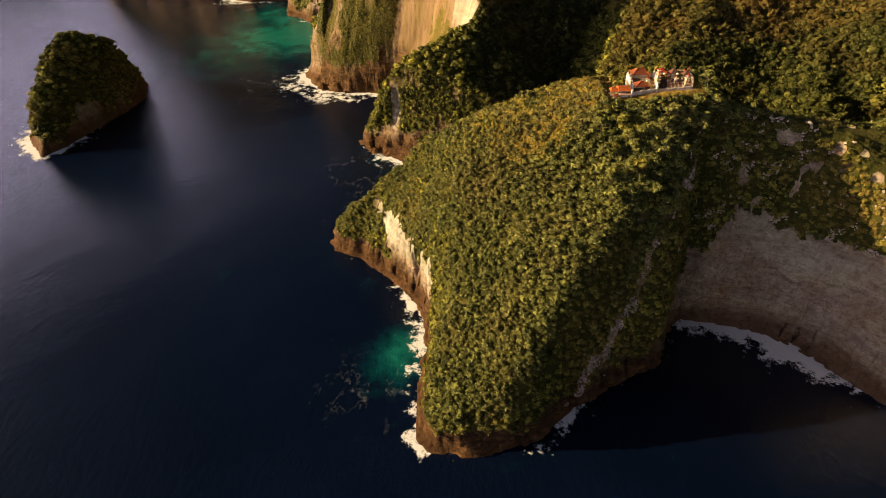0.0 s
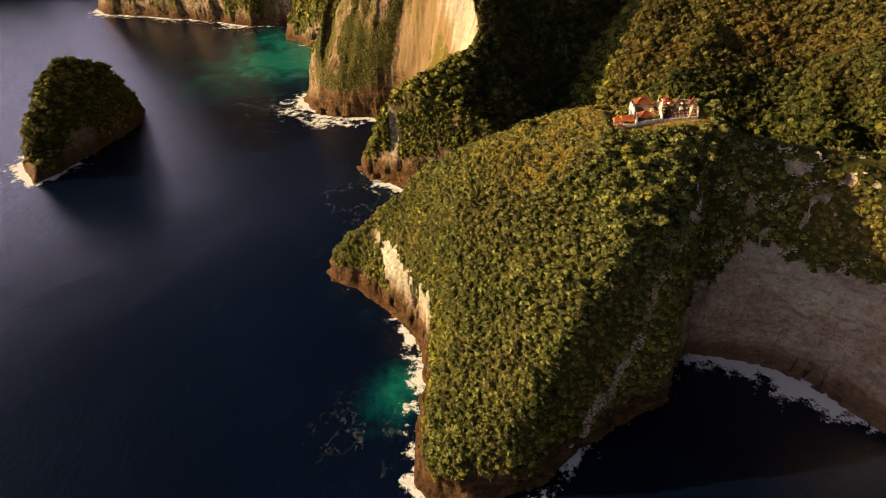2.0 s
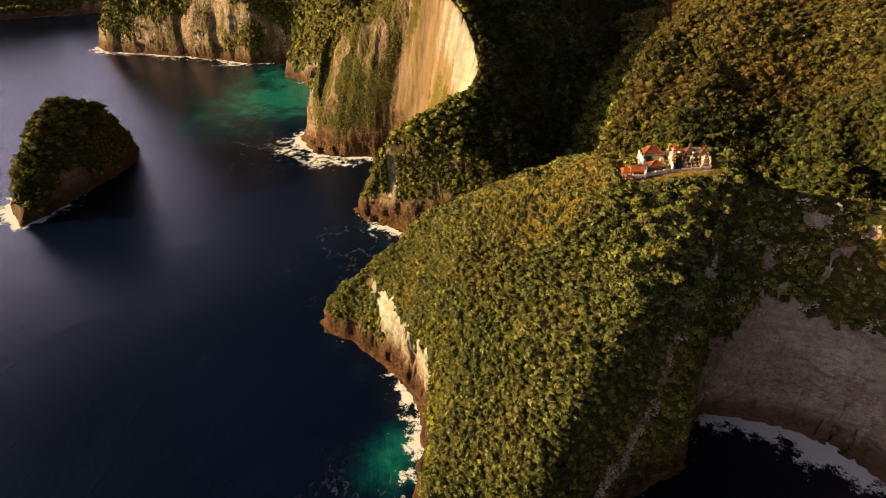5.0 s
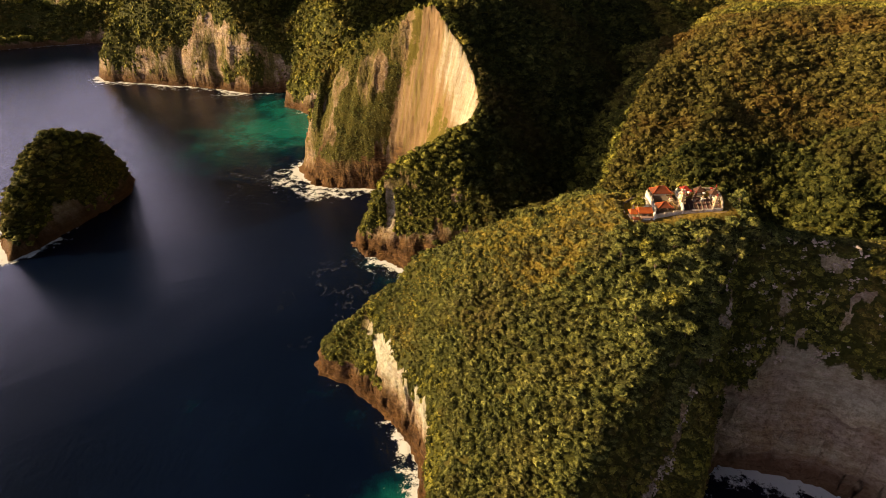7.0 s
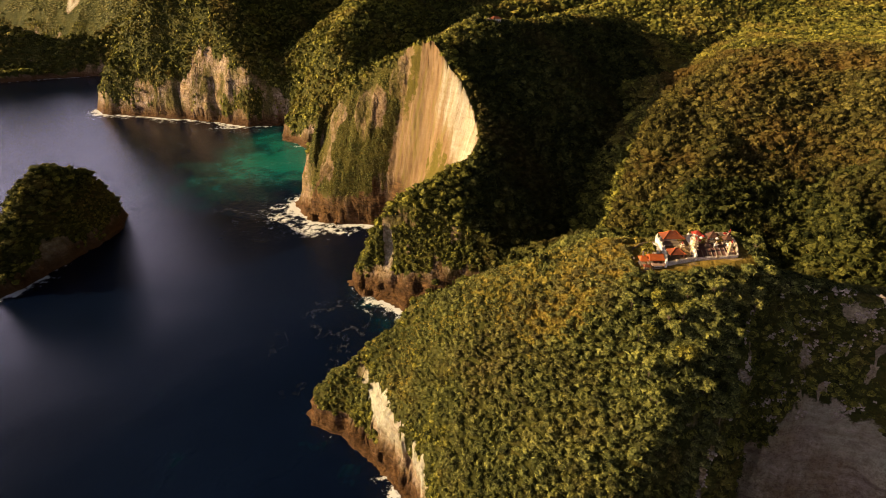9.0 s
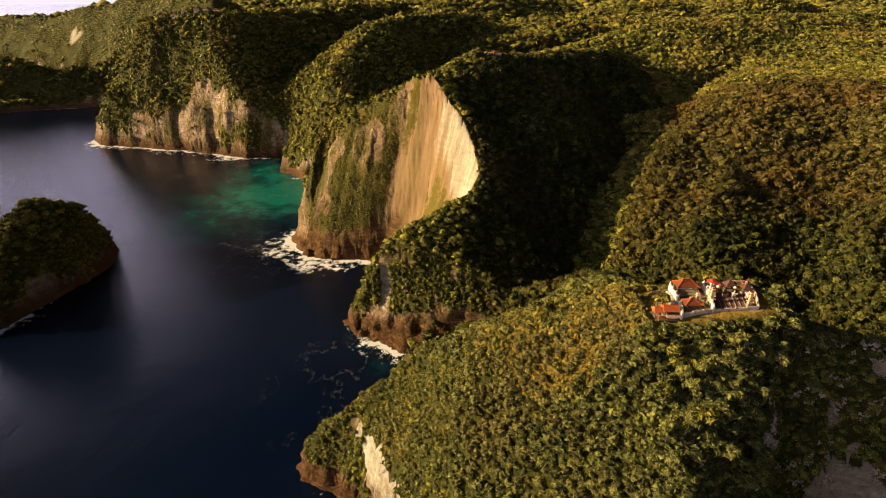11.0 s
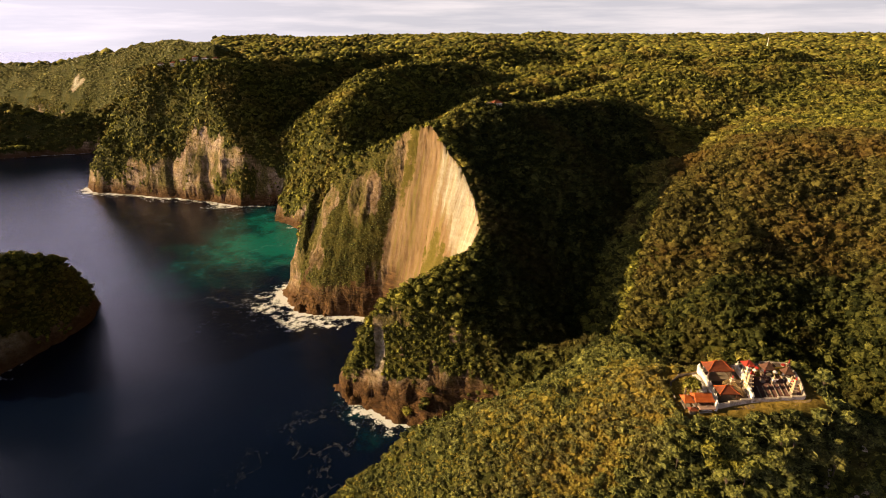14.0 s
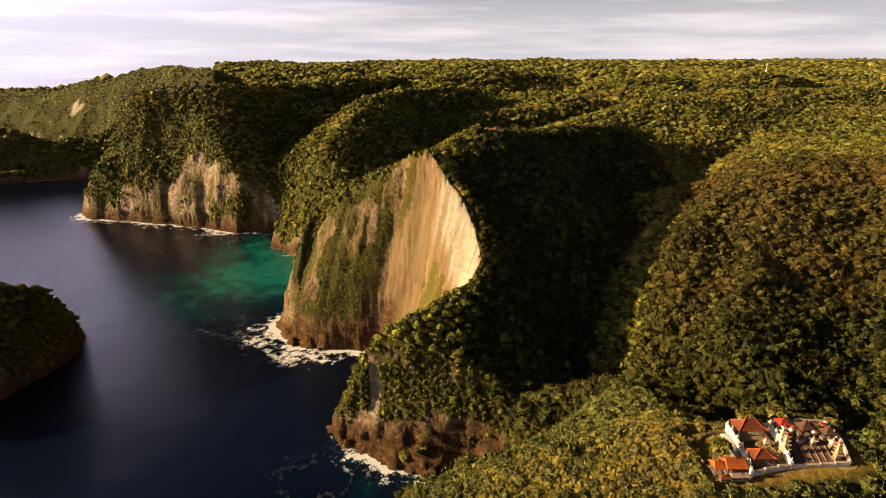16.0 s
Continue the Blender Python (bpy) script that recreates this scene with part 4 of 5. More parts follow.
shoal = 0.75 * spot(-140, 590, 90) + 0.5 * spot(-170, 575, 120) + 0.3 * spot(-200, 500, 110) + 0.8 * spot(-20, 160, 26) + 0.4 * spot(-20, 335, 50) + 0.5 * spot(178, 105, 26) + 0.5 * spot(-195, 660, 60)
shoal = shoal + 0.15 * step(16, 2, near)
surf = 0.18 + 0.6 * spot(-15, 120, 28) + 0.45 * spot(-22, 165, 34) + 0.5 * spot(48, 128, 26) + 1.7 * spot(140, 166, 46) + 1.0 * spot(-25, 318, 42) + 1.6 * spot(-118, 452, 60) + 1.2 * spot(-70, 432, 50) + 0.6 * spot(-50, 400, 40) + 1.1 * spot(-280, 345, 60) \
    + 1.0 * spot(-240, 690, 60) + 0.8 * spot(-330, 730, 70) + 1.2 * spot(-420, 755, 60) + 0.5 * spot(-140, 600, 60) + 0.6 * spot(-600, 960, 130) + 0.5 * spot(-10, 190, 30)
reach = (6 + 22 * np.clip(surf, 0, 1.5)) * np.clip(0.75 + 0.9 * fractal(wp, 26, 97), 0.2, 1.6)
wide = 0.4 + 0.9 * spot(-310, 730, 180) + 0.7 * spot(-115, 450, 90) + 0.5 * spot(140, 160, 60) + 0.2 * spot(-270, 350, 80)
white = np.clip(surf, 0, 1.2)
foam = white * (0.20 + 0.50 * step(5, 0, near)) * step(1, 0.35, near / reach) + 0.46 * np.clip(white, 0, 1) * step(1, 0.1, near / (reach * 3.2 * wide + 1)) * (0.8 + 0.6 * fractal(wp, 18, 99)) + 0.12 * spot(-40, 170, 60)
sea = solid("sea", np.stack([wx, wy, 0.15 * fractal(wp, 30, 95)], 1), wt, SEA, True, shore=near, shoal=np.clip(shoal, 0, 1.5), foam=foam,
            wisp=np.clip(0.1 * spot(-52, 318, 30) + 0.2 * spot(-28, 140, 26) + 0.4 * spot(-140, 445, 60) + 0.12 * spot(-40, 290, 60) + 0.6 * spot(-250, 690, 110) + 0.3 * spot(-150, 560, 70), 0, 0.45))
tagged(sea, "dark blue sea with turquoise shallows and white surf", "sea", kind="structure")

# ---- plants: crowns of a lumpy core and many loose leaf tufts ----
def crown(seed, level, tufts, tuft, lumpy=0.30, cut=-0.45):
    """Corners and triangles of one crown of radius 1, open below."""
    rng = np.random.default_rng(seed)
    bm = bmesh.new()
    bmesh.ops.create_icosphere(bm, subdivisions=level, radius=1)
    v = np.array([w.co[:] for w in bm.verts])
    t = np.array([[w.index for w in f.verts] for f in bm.faces])
    bm.free()
    t = t[v[t][:, :, 2].mean(1) > cut]
    lump = 1 + lumpy * grain(v + seed * 7.3, 0.75, seed) + 0.22 * grain(v + seed * 3.1, 0.33, seed + 5)
    v = v * (lump * (0.74 if tufts else 0.86) + rng.uniform(-0.05, 0.05, len(v)))[:, None]
    way = rng.normal(size=(tufts, 3))
    way /= np.linalg.norm(way, axis=1, keepdims=True)
    way[:, 2] = np.abs(way[:, 2]) * 0.9 - 0.15
    lump = 1 + lumpy * grain(way + seed * 7.3, 0.75, seed) + 0.22 * grain(way + seed * 3.1, 0.33, seed + 5)
    base = way * (lump * 0.84 + rng.uniform(-0.12, 0.16, tufts))[:, None]
    a, b = rng.normal(size=(tufts, 3)), rng.normal(size=(tufts, 3))
    a = (a - 0.35 * way * (a * way).sum(1, keepdims=True)) * tuft * 0.6
    b = (b - 0.35 * way * (b * way).sum(1, keepdims=True)) * tuft * 0.6
    lv = np.stack([base + a, base + b, base - (a + b) * 0.7], 1).reshape(-1, 3)
    lt = np.arange(tufts * 3).reshape(-1, 3) + len(v)
    v, t = np.concatenate([v, lv]), np.concatenate([t, lt])
    used, t = np.unique(t, return_inverse=True)
    return v[used], t.reshape(-1, 3)


def scatter(seed, keep, cell):
    """Places on the ground sheet, about one in each cell, where keep(places, normals, rock) is true."""
    rng = np.random.default_rng(seed)
    a, b, c = co[tri[:, 0]], co[tri[:, 1]], co[tri[:, 2]]
    mid = (a + b + c) / 3
    ok = keep(mid, None, None)
    t = tri[ok]
    a, b, c = co[t[:, 0]], co[t[:, 1]], co[t[:, 2]]
    area = np.linalg.norm(np.cross(b - a, c - a), axis=1) / 2
    n = int(area.sum() / cell ** 2 * 2.6)
    pick = np.searchsorted(np.cumsum(area), rng.uniform(0, area.sum(), n))
    pick = np.minimum(pick, len(t) - 1)
    u, w = rng.uniform(size=(2, n))
    over = u + w > 1
    u[over], w[over] = 1 - u[over], 1 - w[over]
    p = a[pick] + (b - a)[pick] * u[:, None] + (c - a)[pick] * w[:, None]
    rk = ((rock * (1 + 0.6 * pale) + no_shrubs)[t[pick]] * np.stack([1 - u - w, u, w], 1)).sum(1)
    nn = (nrm[t[pick]] * np.stack([1 - u - w, u, w], 1)[:, :, None]).sum(1)
    q = np.floor(p / cell + 0.35 * rng.uniform(-1, 1, p.shape)).astype(np.int64)
    _, first = np.unique(q[:, 0] * 10007 * 10007 + q[:, 1] * 10007 + q[:, 2], return_index=True)
    p, rk, nn = p[first], rk[first], nn[first]
    ok = keep(p, nn, rk)
    return p[ok], nn[ok]


def plant(name, label, seed, places, nn, shapes, size, material, squash=0.85, lift=0.55, soft=False):
    """One joined canopy of crowns at those places."""
    rng = np.random.default_rng(seed)
    vs, ts, tones, total = [], [], [], 0
    which = rng.integers(0, len(shapes), len(places))
    for k, (v, t) in enumerate(shapes):
        P, N = places[which == k], nn[which == k]
        if not len(P):
            continue
        n = len(P)
        r = size(P) * np.exp(rng.normal(0, 0.24, n)) * (0.8 + 0.2 * step(0.42, 0.75, N[:, 2])) 
        turn = rng.uniform(0, 2 * np.pi, n)
        c, s = np.cos(turn)[:, None], np.sin(turn)[:, None]
        high = squash * rng.uniform(0.8, 1.25, n)
        X = np.stack([v[:, 0] * c - v[:, 1] * s, v[:, 0] * s + v[:, 1] * c, v[:, 2] * high[:, None]], 2) * r[:, None, None]
        cling = step(0.6, 0.3, N[:, 2])[:, None]
        lean = N * np.array([0.6, 0.6, 0.25]) * (1 - 0.75 * cling) + np.array([0, 0, 0.35])
        X = X + (P + lean * (r * lift)[:, None])[:, None, :]
        vs.append(X.reshape(-1, 3))
        ts.append((t[None] + (np.arange(n) * len(v))[:, None, None]).reshape(-1, 3) + total)
        total += n * len(v)
        tones.append(np.repeat(np.clip(rng.normal(0.5, 0.12 if soft else 0.22, n) + 0.25 * fractal(P, 30, 131), 0, 1), len(v)))
    ob = solid(name, np.concatenate(vs), np.concatenate(ts), material, soft, tone=np.concatenate(tones))
    return tagged(ob, label, "vegetation", kind="stuff")


def off_temple(p):
    x0, x1, y0, y1, _ = TERRACE
    return ~in_box(p, x0 + 0.5, x1 - 0.5, y0 - 1.2, y1 + 0.5)


def leafy(p, nn, rk, clear=0.45, hang=0.0, steep=0):
    """Where plants hold: not on bare rock, thin on the steepest ground."""
    if nn is None:
        return p[:, 2] > 2.5
    chance = hashed(np.floor(p[:, 0] * 31).astype(np.int64), np.floor(p[:, 1] * 31).astype(np.int64), np.floor(p[:, 2] * 31).astype(np.int64), 7) * 0.5 + 0.5
    limit = step(clear + 0.25, clear - 0.15, rk + 0.25 * fractal(p, 9, 141))
    slope_ok = {0: nn[:, 2] > 0.42, 1: nn[:, 2] <= 0.42}[steep]
    return slope_ok & (p[:, 2] > 2.5) & (chance < np.maximum(limit, hang * (rk < 1.02) * step(0.15, 0.4, fractal(p, 12, 151))))


FINE = [crown(k, 1, 56, 0.40) for k in range(8)]
MIDDLE = [crown(20 + k, 1, 40, 0.33, 0.4, -0.2) for k in range(8)]
COARSE = [crown(40 + k, 1, 15, 0.45, 0.45, -0.05) for k in range(6)]
DISTANT = [crown(60 + k, 1, 0, 0.8, 0.6, -0.1) for k in range(6)]


def in_view(p):
    return np.abs(p[:, 0]) < 0.80 * p[:, 1] + 60


def patchy(p):
    """Thin cover where the dry grass shows."""
    lean = fractal(p, 30, 91) + 0.42 - 0.034 * np.hypot((p[:, 0] - 36) * 0.55, p[:, 1] - 205)
    return (lean < 0.15) | (grain(p, 2.3, 161) > -0.2)


def seen_near(p):
    """The near headland without the far side of its crest."""
    return in_box(p, -70, 215, 100, 290) & ((p[:, 1] < 243 - 0.10 * np.clip(p[:, 0], 0, 200)) | ((p[:, 0] > 20) & (p[:, 0] < 84)))


RIB = [(93, 181, 0), (84, 171, 0), (78, 164, 0), (72, 154, 0), (65, 148, 0), (57, 141, 0), (51, 136, 0), (43, 127, 0)]


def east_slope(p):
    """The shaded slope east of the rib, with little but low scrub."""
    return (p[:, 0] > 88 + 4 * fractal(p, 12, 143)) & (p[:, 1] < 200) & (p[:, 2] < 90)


# scrub whose darkened leaves hold the slope's shade
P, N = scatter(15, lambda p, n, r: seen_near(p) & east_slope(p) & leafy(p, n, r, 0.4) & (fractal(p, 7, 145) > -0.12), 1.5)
plant("slope_scrub", "low scrub on the eastern slope, leaves darkened for its shade", 15, P, N, COARSE, lambda p: np.full(len(p), 0.85), SHADE, 0.6)
P, N = scatter(1, lambda p, n, r: seen_near(p) & ~east_slope(p) & (along(p[:, 0], p[:, 1], RIB)[0] > 0.6 + 1.2 * grain(p, 6, 172)) & off_temple(p) & leafy(p, n, r) & patchy(p), 1.8)
plant("headland_scrub", "dense low green scrub covering the near headland", 1, P, N, FINE,
      lambda p: 1.2 + 0.45 * step(45, 75, p[:, 0]) * step(215, 195, p[:, 1]) * step(150, 165, p[:, 1]), SCRUB, 0.7)
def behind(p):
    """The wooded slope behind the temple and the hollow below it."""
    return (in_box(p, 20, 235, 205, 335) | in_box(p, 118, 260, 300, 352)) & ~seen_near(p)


# the hollow's shade is put into the colour of this wood
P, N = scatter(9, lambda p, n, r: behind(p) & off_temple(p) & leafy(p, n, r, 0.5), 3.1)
plant("valley_wood", "dense wood in the hollow behind the temple, leaves darkened for shade", 9, P, N, MIDDLE, lambda p: np.full(len(p), 2.3), SHADE, 0.85)
P, N = scatter(2, lambda p, n, r: ~behind(p) & (in_box(p, -140, 480, 215, 600) | in_box(p, -320, -215, 320, 490) | in_box(p, 215, 480, 60, 250)) & ~seen_near(p) & off_temple(p) & in_view(p) & leafy(p, n, r, 0.5, 0.3), 3.4)
on_dome = in_box(P, 75, 480, 318, 500) & (P[:, 0] > 98 + (P[:, 1] - 346) * 0.52 + 6 * fractal(P, 20, 171))
plant("dome_wood", "brownish-green dry wood on the rounded hill", 12, P[on_dome], N[on_dome], MIDDLE, lambda p: np.full(len(p), 2.7), RUSSET, 0.75)
# crowns on ground facing away from the sun take the shade-darkened leaves
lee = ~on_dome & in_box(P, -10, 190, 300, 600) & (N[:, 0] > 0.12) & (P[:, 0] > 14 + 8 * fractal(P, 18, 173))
plant("lee_wood", "green wood on the lee slope of the bluff, leaves darkened for shade", 19, P[lee], N[lee], MIDDLE, lambda p: np.full(len(p), 2.7), SHADE, 0.75)
on_dome |= lee
plant("cliff_wood", "green wood on the bluffs and valley sides", 2, P[~on_dome], N[~on_dome], MIDDLE, lambda p: np.full(len(p), 2.7), WOOD, 0.75)
P, N = scatter(7, lambda p, n, r: (in_box(p, -140, 220, 100, 600) | in_box(p, -320, -215, 320, 490)) & in_view(p) & off_temple(p) & ~in_box(p, -112, -12, 425, 490) & leafy(p, n, r, 0.5, 0.3, 1), 2.25)
plant("cliff_shrubs", "small shrubs clinging to the steep cliff faces", 7, P, N, MIDDLE, lambda p: np.full(len(p), 1.6), WOOD, 0.9, 0.2)
P, N = scatter(17, lambda p, n, r: in_box(p, -112, -12, 425, 490) & leafy(p, n, r, 0.55, 0.55, 1), 1.3)
plant("face_shrubs", "low shrubs and tufts on the seaward face of the bluff", 17, P, N, COARSE, lambda p: 0.75 + 0.35 * grain(p, 6, 177), SCRUB, 0.9, 0.15)
P, N = scatter(8, lambda p, n, r: in_box(p, -1150, 0, 600, 1400) & in_view(p) & leafy(p, n, r, 0.5, 0.25, 1), 3.6)
plant("far_cliff_shrubs", "shrubs clinging to the further cliff faces", 8, P, N, DISTANT, lambda p: np.full(len(p), 2.2), WOOD, 1.0, 0.08)
P, N = scatter(3, lambda p, n, r: (p[:, 1] >= 600) & (p[:, 1] < 860) & in_view(p) & leafy(p, n, r, 0.5, 0.2), 5.2)
plant("upland_wood", "green wood on the further headlands", 3, P, N, COARSE, lambda p: np.full(len(p), 4.0), WOOD, 0.75, 0.12, True)
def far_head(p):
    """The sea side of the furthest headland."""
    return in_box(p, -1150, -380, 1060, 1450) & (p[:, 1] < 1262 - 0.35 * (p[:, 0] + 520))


# far scrub with the distance haze put into its leaf colour
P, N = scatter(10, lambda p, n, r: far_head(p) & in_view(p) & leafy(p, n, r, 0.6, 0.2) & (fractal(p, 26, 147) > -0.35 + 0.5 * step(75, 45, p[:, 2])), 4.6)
plant("far_headland_wood", "low green scrub on the furthest headland, paled for haze", 10, P, N, DISTANT, lambda p: np.full(len(p), 3.3), PALE, 0.5, 0.08, True)
P, N = scatter(6, lambda p, n, r: ~far_head(p) & (p[:, 1] >= 860) & (p[:, 1] < 1250) & in_view(p) & leafy(p, n, r, 0.5, 0.2), 9.2)
plant("plateau_wood", "green wood on the plateau behind the bluffs", 6, P, N, COARSE, lambda p: np.full(len(p), 6.4), WOOD, 0.65, 0.12, True)
P, N = scatter(4, lambda p, n, r: ~far_head(p) & (p[:, 1] >= 1250) & (p[:, 1] < 2300) & in_view(p) & leafy(p, n, r, 0.6), 14.5)
plant("distant_wood", "wooded plateau in the distance", 4, P, N, DISTANT, lambda p: np.full(len(p), 9.5), WOOD, 0.5, 0.08, True)
P, N = scatter(5, lambda p, n, r: (p[:, 1] >= 2300) & in_view(p) & leafy(p, n, r, 0.6), 36)
plant("horizon_wood", "wooded plateau along the horizon", 5, P, N, DISTANT, lambda p: np.full(len(p), 19.0), WOOD, 0.4, 0.08, True)


# low golden scrub over the dry crest, with sunlight put into its brighter colour
GOLDEN = leaf_material("golden_scrub", (0.125, 0.110, 0.0224), (0.300, 0.250, 0.0464), (0.47, 0.390, 0.080), (0.43, 0.285, 0.052))
P, N = scatter(18, lambda p, n, r: in_box(p, -48, 70, 184, 244) & off_temple(p) & leafy(p, n, r) & ((fractal(p, 30, 91) + 0.42 - 0.034 * np.hypot((p[:, 0] - 36) * 0.55, p[:, 1] - 205) > 0.02) | ((along(p[:, 0], p[:, 1], CRESTS[0][0][:8])[0] + 9 * grain(p, 11, 180) < 15) & (grain(p, 4, 179) > -0.1)) | (in_box(p, 12, 70, 205, 244) & (grain(p, 5, 183) + 0.6 * fractal(p, 9, 184) > 0.05))), 1.0)
plant("golden_scrub", "low golden-brown scrub on the dry crest, brightened for sunlight", 18, P, N, COARSE, lambda p: 0.62 + 0.5 * step(203, 212, p[:, 1]) * step(8, 18, p[:, 0]), GOLDEN, 0.7, 0.3)


# pale slabs breaking out along the rib and on the shaded slope
SLAB = [crown(80 + k, 1, 0, 0.5, 0.6, -0.2) for k in range(6)]
def on_rib(p):
    away = along(p[:, 0], p[:, 1], RIB)[0]
    return (away < 1.1 + 1.3 * grain(p, 6, 172)) & (grain(p, 9, 173) > -0.35) & (p[:, 2] > 3)


def on_slope(p):
    slope = np.stack([p[:, 0] * 0.8 + p[:, 2] * 0.5, p[:, 1], p[:, 2] * 1.6 - p[:, 0] * 0.9], 1)
    return in_box(p, 90, 205, 150, 204) & (p[:, 2] > 44) & (fractal(slope, 4, 174) + 0.25 * grain(p, 17, 175) > 0.33)


SLAB_STONE = Mat("slab_stone", 0.9)
SLAB_STONE.bump(SLAB_STONE.noise(2.0, 6, 0.7), 0.8, 0.5)
SLAB_STONE = SLAB_STONE.colour(SLAB_STONE.mix(SLAB_STONE.ramp(SLAB_STONE.noise(0.9, 6, 0.7), (0.4, 0.0), (0.62, 0.9)), (0.58, 0.47, 0.39), (0.24, 0.17, 0.12)))
P, N = scatter(16, lambda p, n, r: (in_box(p, 38, 96, 122, 186) & on_rib(p)) | on_slope(p), 0.8)
slabs = plant("rib_slabs", "pale broken limestone slabs on the rib and slope", 16, P, N, SLAB, lambda p: np.full(len(p), 0.62), SLAB_STONE, 0.8, 0.35)
tagged(slabs, "", "rock")


# dry grass of the temple's western yard
YARD_GRASS = leaf_material("yard_grass", (0.16, 0.13, 0.02), (0.34, 0.28, 0.05), (0.52, 0.43, 0.09), (0.46, 0.32, 0.08))
P, N = scatter(14, lambda p, n, r: in_box(p, 63.8, 71.6, 206.8, 215.6) & (p[:, 0] < 70.8 + (p[:, 1] - 205) * 0.2) & (p[:, 1] < 212 + (p[:, 0] - 63) * 0.8) & (grain(p, 2.2, 201) > -0.35), 0.5)
plant("yard_grass", "rough yellow-green grass in the western yard", 14, P, N, COARSE, lambda p: np.full(len(p), 0.42), YARD_GRASS, 0.7, 0.2)


# ---- small builders for made things ----
def part(name, bm, material, parent=None, label=""):
    """Links a bmesh as one mesh object under a thing or a part."""
    me = bpy.data.meshes.new(name)
    bmesh.ops.recalc_face_normals(bm, faces=bm.faces)
    bm.to_mesh(me)
    bm.free()
    me.materials.append(material)
    ob = new(name, me)
    ob.parent = parent
    if label:
        ob["label"] = label
    return ob


def thing(name, label, category, group="", at=(0, 0, 0), turn=0):
    ob = new(name)
    ob.matrix_world = pose(*at, 0, 0, turn)
    return tagged(ob, label, category, group)


def block(bm, x0, x1, y0, y1, z0, z1, taper=0.0):
    """A box, drawn in towards its top by taper on each side, with a small bevel."""
    t = taper
    q = [bm.verts.new(c) for c in ((x0, y0, z0), (x1, y0, z0), (x1, y1, z0), (x0, y1, z0),
                                   (x0 + t, y0 + t, z1), (x1 - t, y0 + t, z1), (x1 - t, y1 - t, z1), (x0 + t, y1 - t, z1))]
    for f in ((0, 3, 2, 1), (4, 5, 6, 7), (0, 1, 5, 4), (1, 2, 6, 5), (2, 3, 7, 6), (3, 0, 4, 7)):
        bm.faces.new([q[i] for i in f])
    return bm


def one_block(*a, **k):
    return block(bmesh.new(), *a, **k)


def hip(x0, x1, y0, y1, z0, rise, ridge, thick=0.16, bow=0.12):
    """A hipped roof with a ridge of that length along x, its slopes a little hollow, with a thick eave."""
    bm = bmesh.new()
    cx, cy = (x0 + x1) / 2, (y0 + y1) / 2
    rings = []
    for k in range(5):
        f = k / 4
        wx, wy = (x1 - x0) / 2 * (1 - f) + ridge / 2 * f, (y1 - y0) / 2 * (1 - f) + 0.04 * f
        z = z0 + rise * (f - bow * math.sin(math.pi * f))
        rings.append([bm.verts.new((cx + a * wx, cy + b * wy, z)) for a, b in ((-1, -1), (1, -1), (1, 1), (-1, 1))])
    low = [bm.verts.new((v.co.x, v.co.y, z0 - thick)) for v in rings[0]]
    for a, b in zip([low] + rings[:-1], rings):
        for i in range(4):
            bm.faces.new((a[i], a[(i + 1) % 4], b[(i + 1) % 4], b[i]))
    bm.faces.new(rings[-1])
    bm.faces.new(low[::-1])
    return bm


def bar(bm, a, b, w):
    """A square stick from a to b."""
    a, b = Vector(a), Vector(b)
    d = (b - a).normalized()
    u = d.cross(Vector((0, 0, 1)) if abs(d.z) < 0.9 else Vector((1, 0, 0))).normalized() * w / 2
    v = d.cross(u).normalized() * w / 2
    q = [bm.verts.new(p + s * u + r * v) for p in (a, b) for s, r in ((-1, -1), (1, -1), (1, 1), (-1, 1))]
    for f in ((3, 2, 1, 0), (4, 5, 6, 7), (0, 1, 5, 4), (1, 2, 6, 5), (2, 3, 7, 6), (3, 0, 4, 7)):
        bm.faces.new([q[i] for i in f])
    return bm


def lathe(points, sides=8, top=True):
    """A turned body from (radius, height) pairs."""
    bm = bmesh.new()
    rings = [[bm.verts.new((r * math.cos(2 * math.pi * k / sides), r * math.sin(2 * math.pi * k / sides), z)) for k in range(sides)] for r, z in points]
    for a, b in zip(rings, rings[1:]):
        for i in range(sides):
            bm.faces.new((a[i], a[(i + 1) % sides], b[(i + 1) % sides], b[i]))
    bm.faces.new(rings[0][::-1])
    if top:
        bm.faces.new(rings[-1])
    return bm


def worn(name, base, dark, rough=0.85, size=1.2, amount=0.6, relief=0.3):
    m = Mat(name, rough)
    c = m.mix(m.ramp(m.noise(size, 5, 0.7), (0.42, 0.0), (0.68, amount)), base, dark)
    c = m.mix(m.ramp(m.noise(size * 6, 4), (0.35, 0.45), (0.6, 0.0)), c, dark)
    c = m.mix(m.ramp(m.noise(0.35, 5, 0.75), (0.45, 0.0), (0.7, 0.5)), c, dark)
    m.bump(m.noise(size * 7, 4), relief, 0.06)
    return m.colour(c)


def tile_material(name, base, dark):
    m = Mat(name, 0.8)
    w = m.node("ShaderNodeTexWave", Vector=m.pos, Scale=1.7, Distortion=0.6, Detail=2.0)
    w.bands_direction = "Z"
    c = m.mix(m.ramp(m.noise(0.9, 5, 0.7), (0.38, 0.0), (0.7, 0.75)), base, dark)
    c = m.mix(m.ramp(w.outputs["Color"], (0.2, 0.35), (0.6, 0.0)), c, dark)
    m.bump(w.outputs["Color"], 0.5, 0.08)
    return m.colour(c)


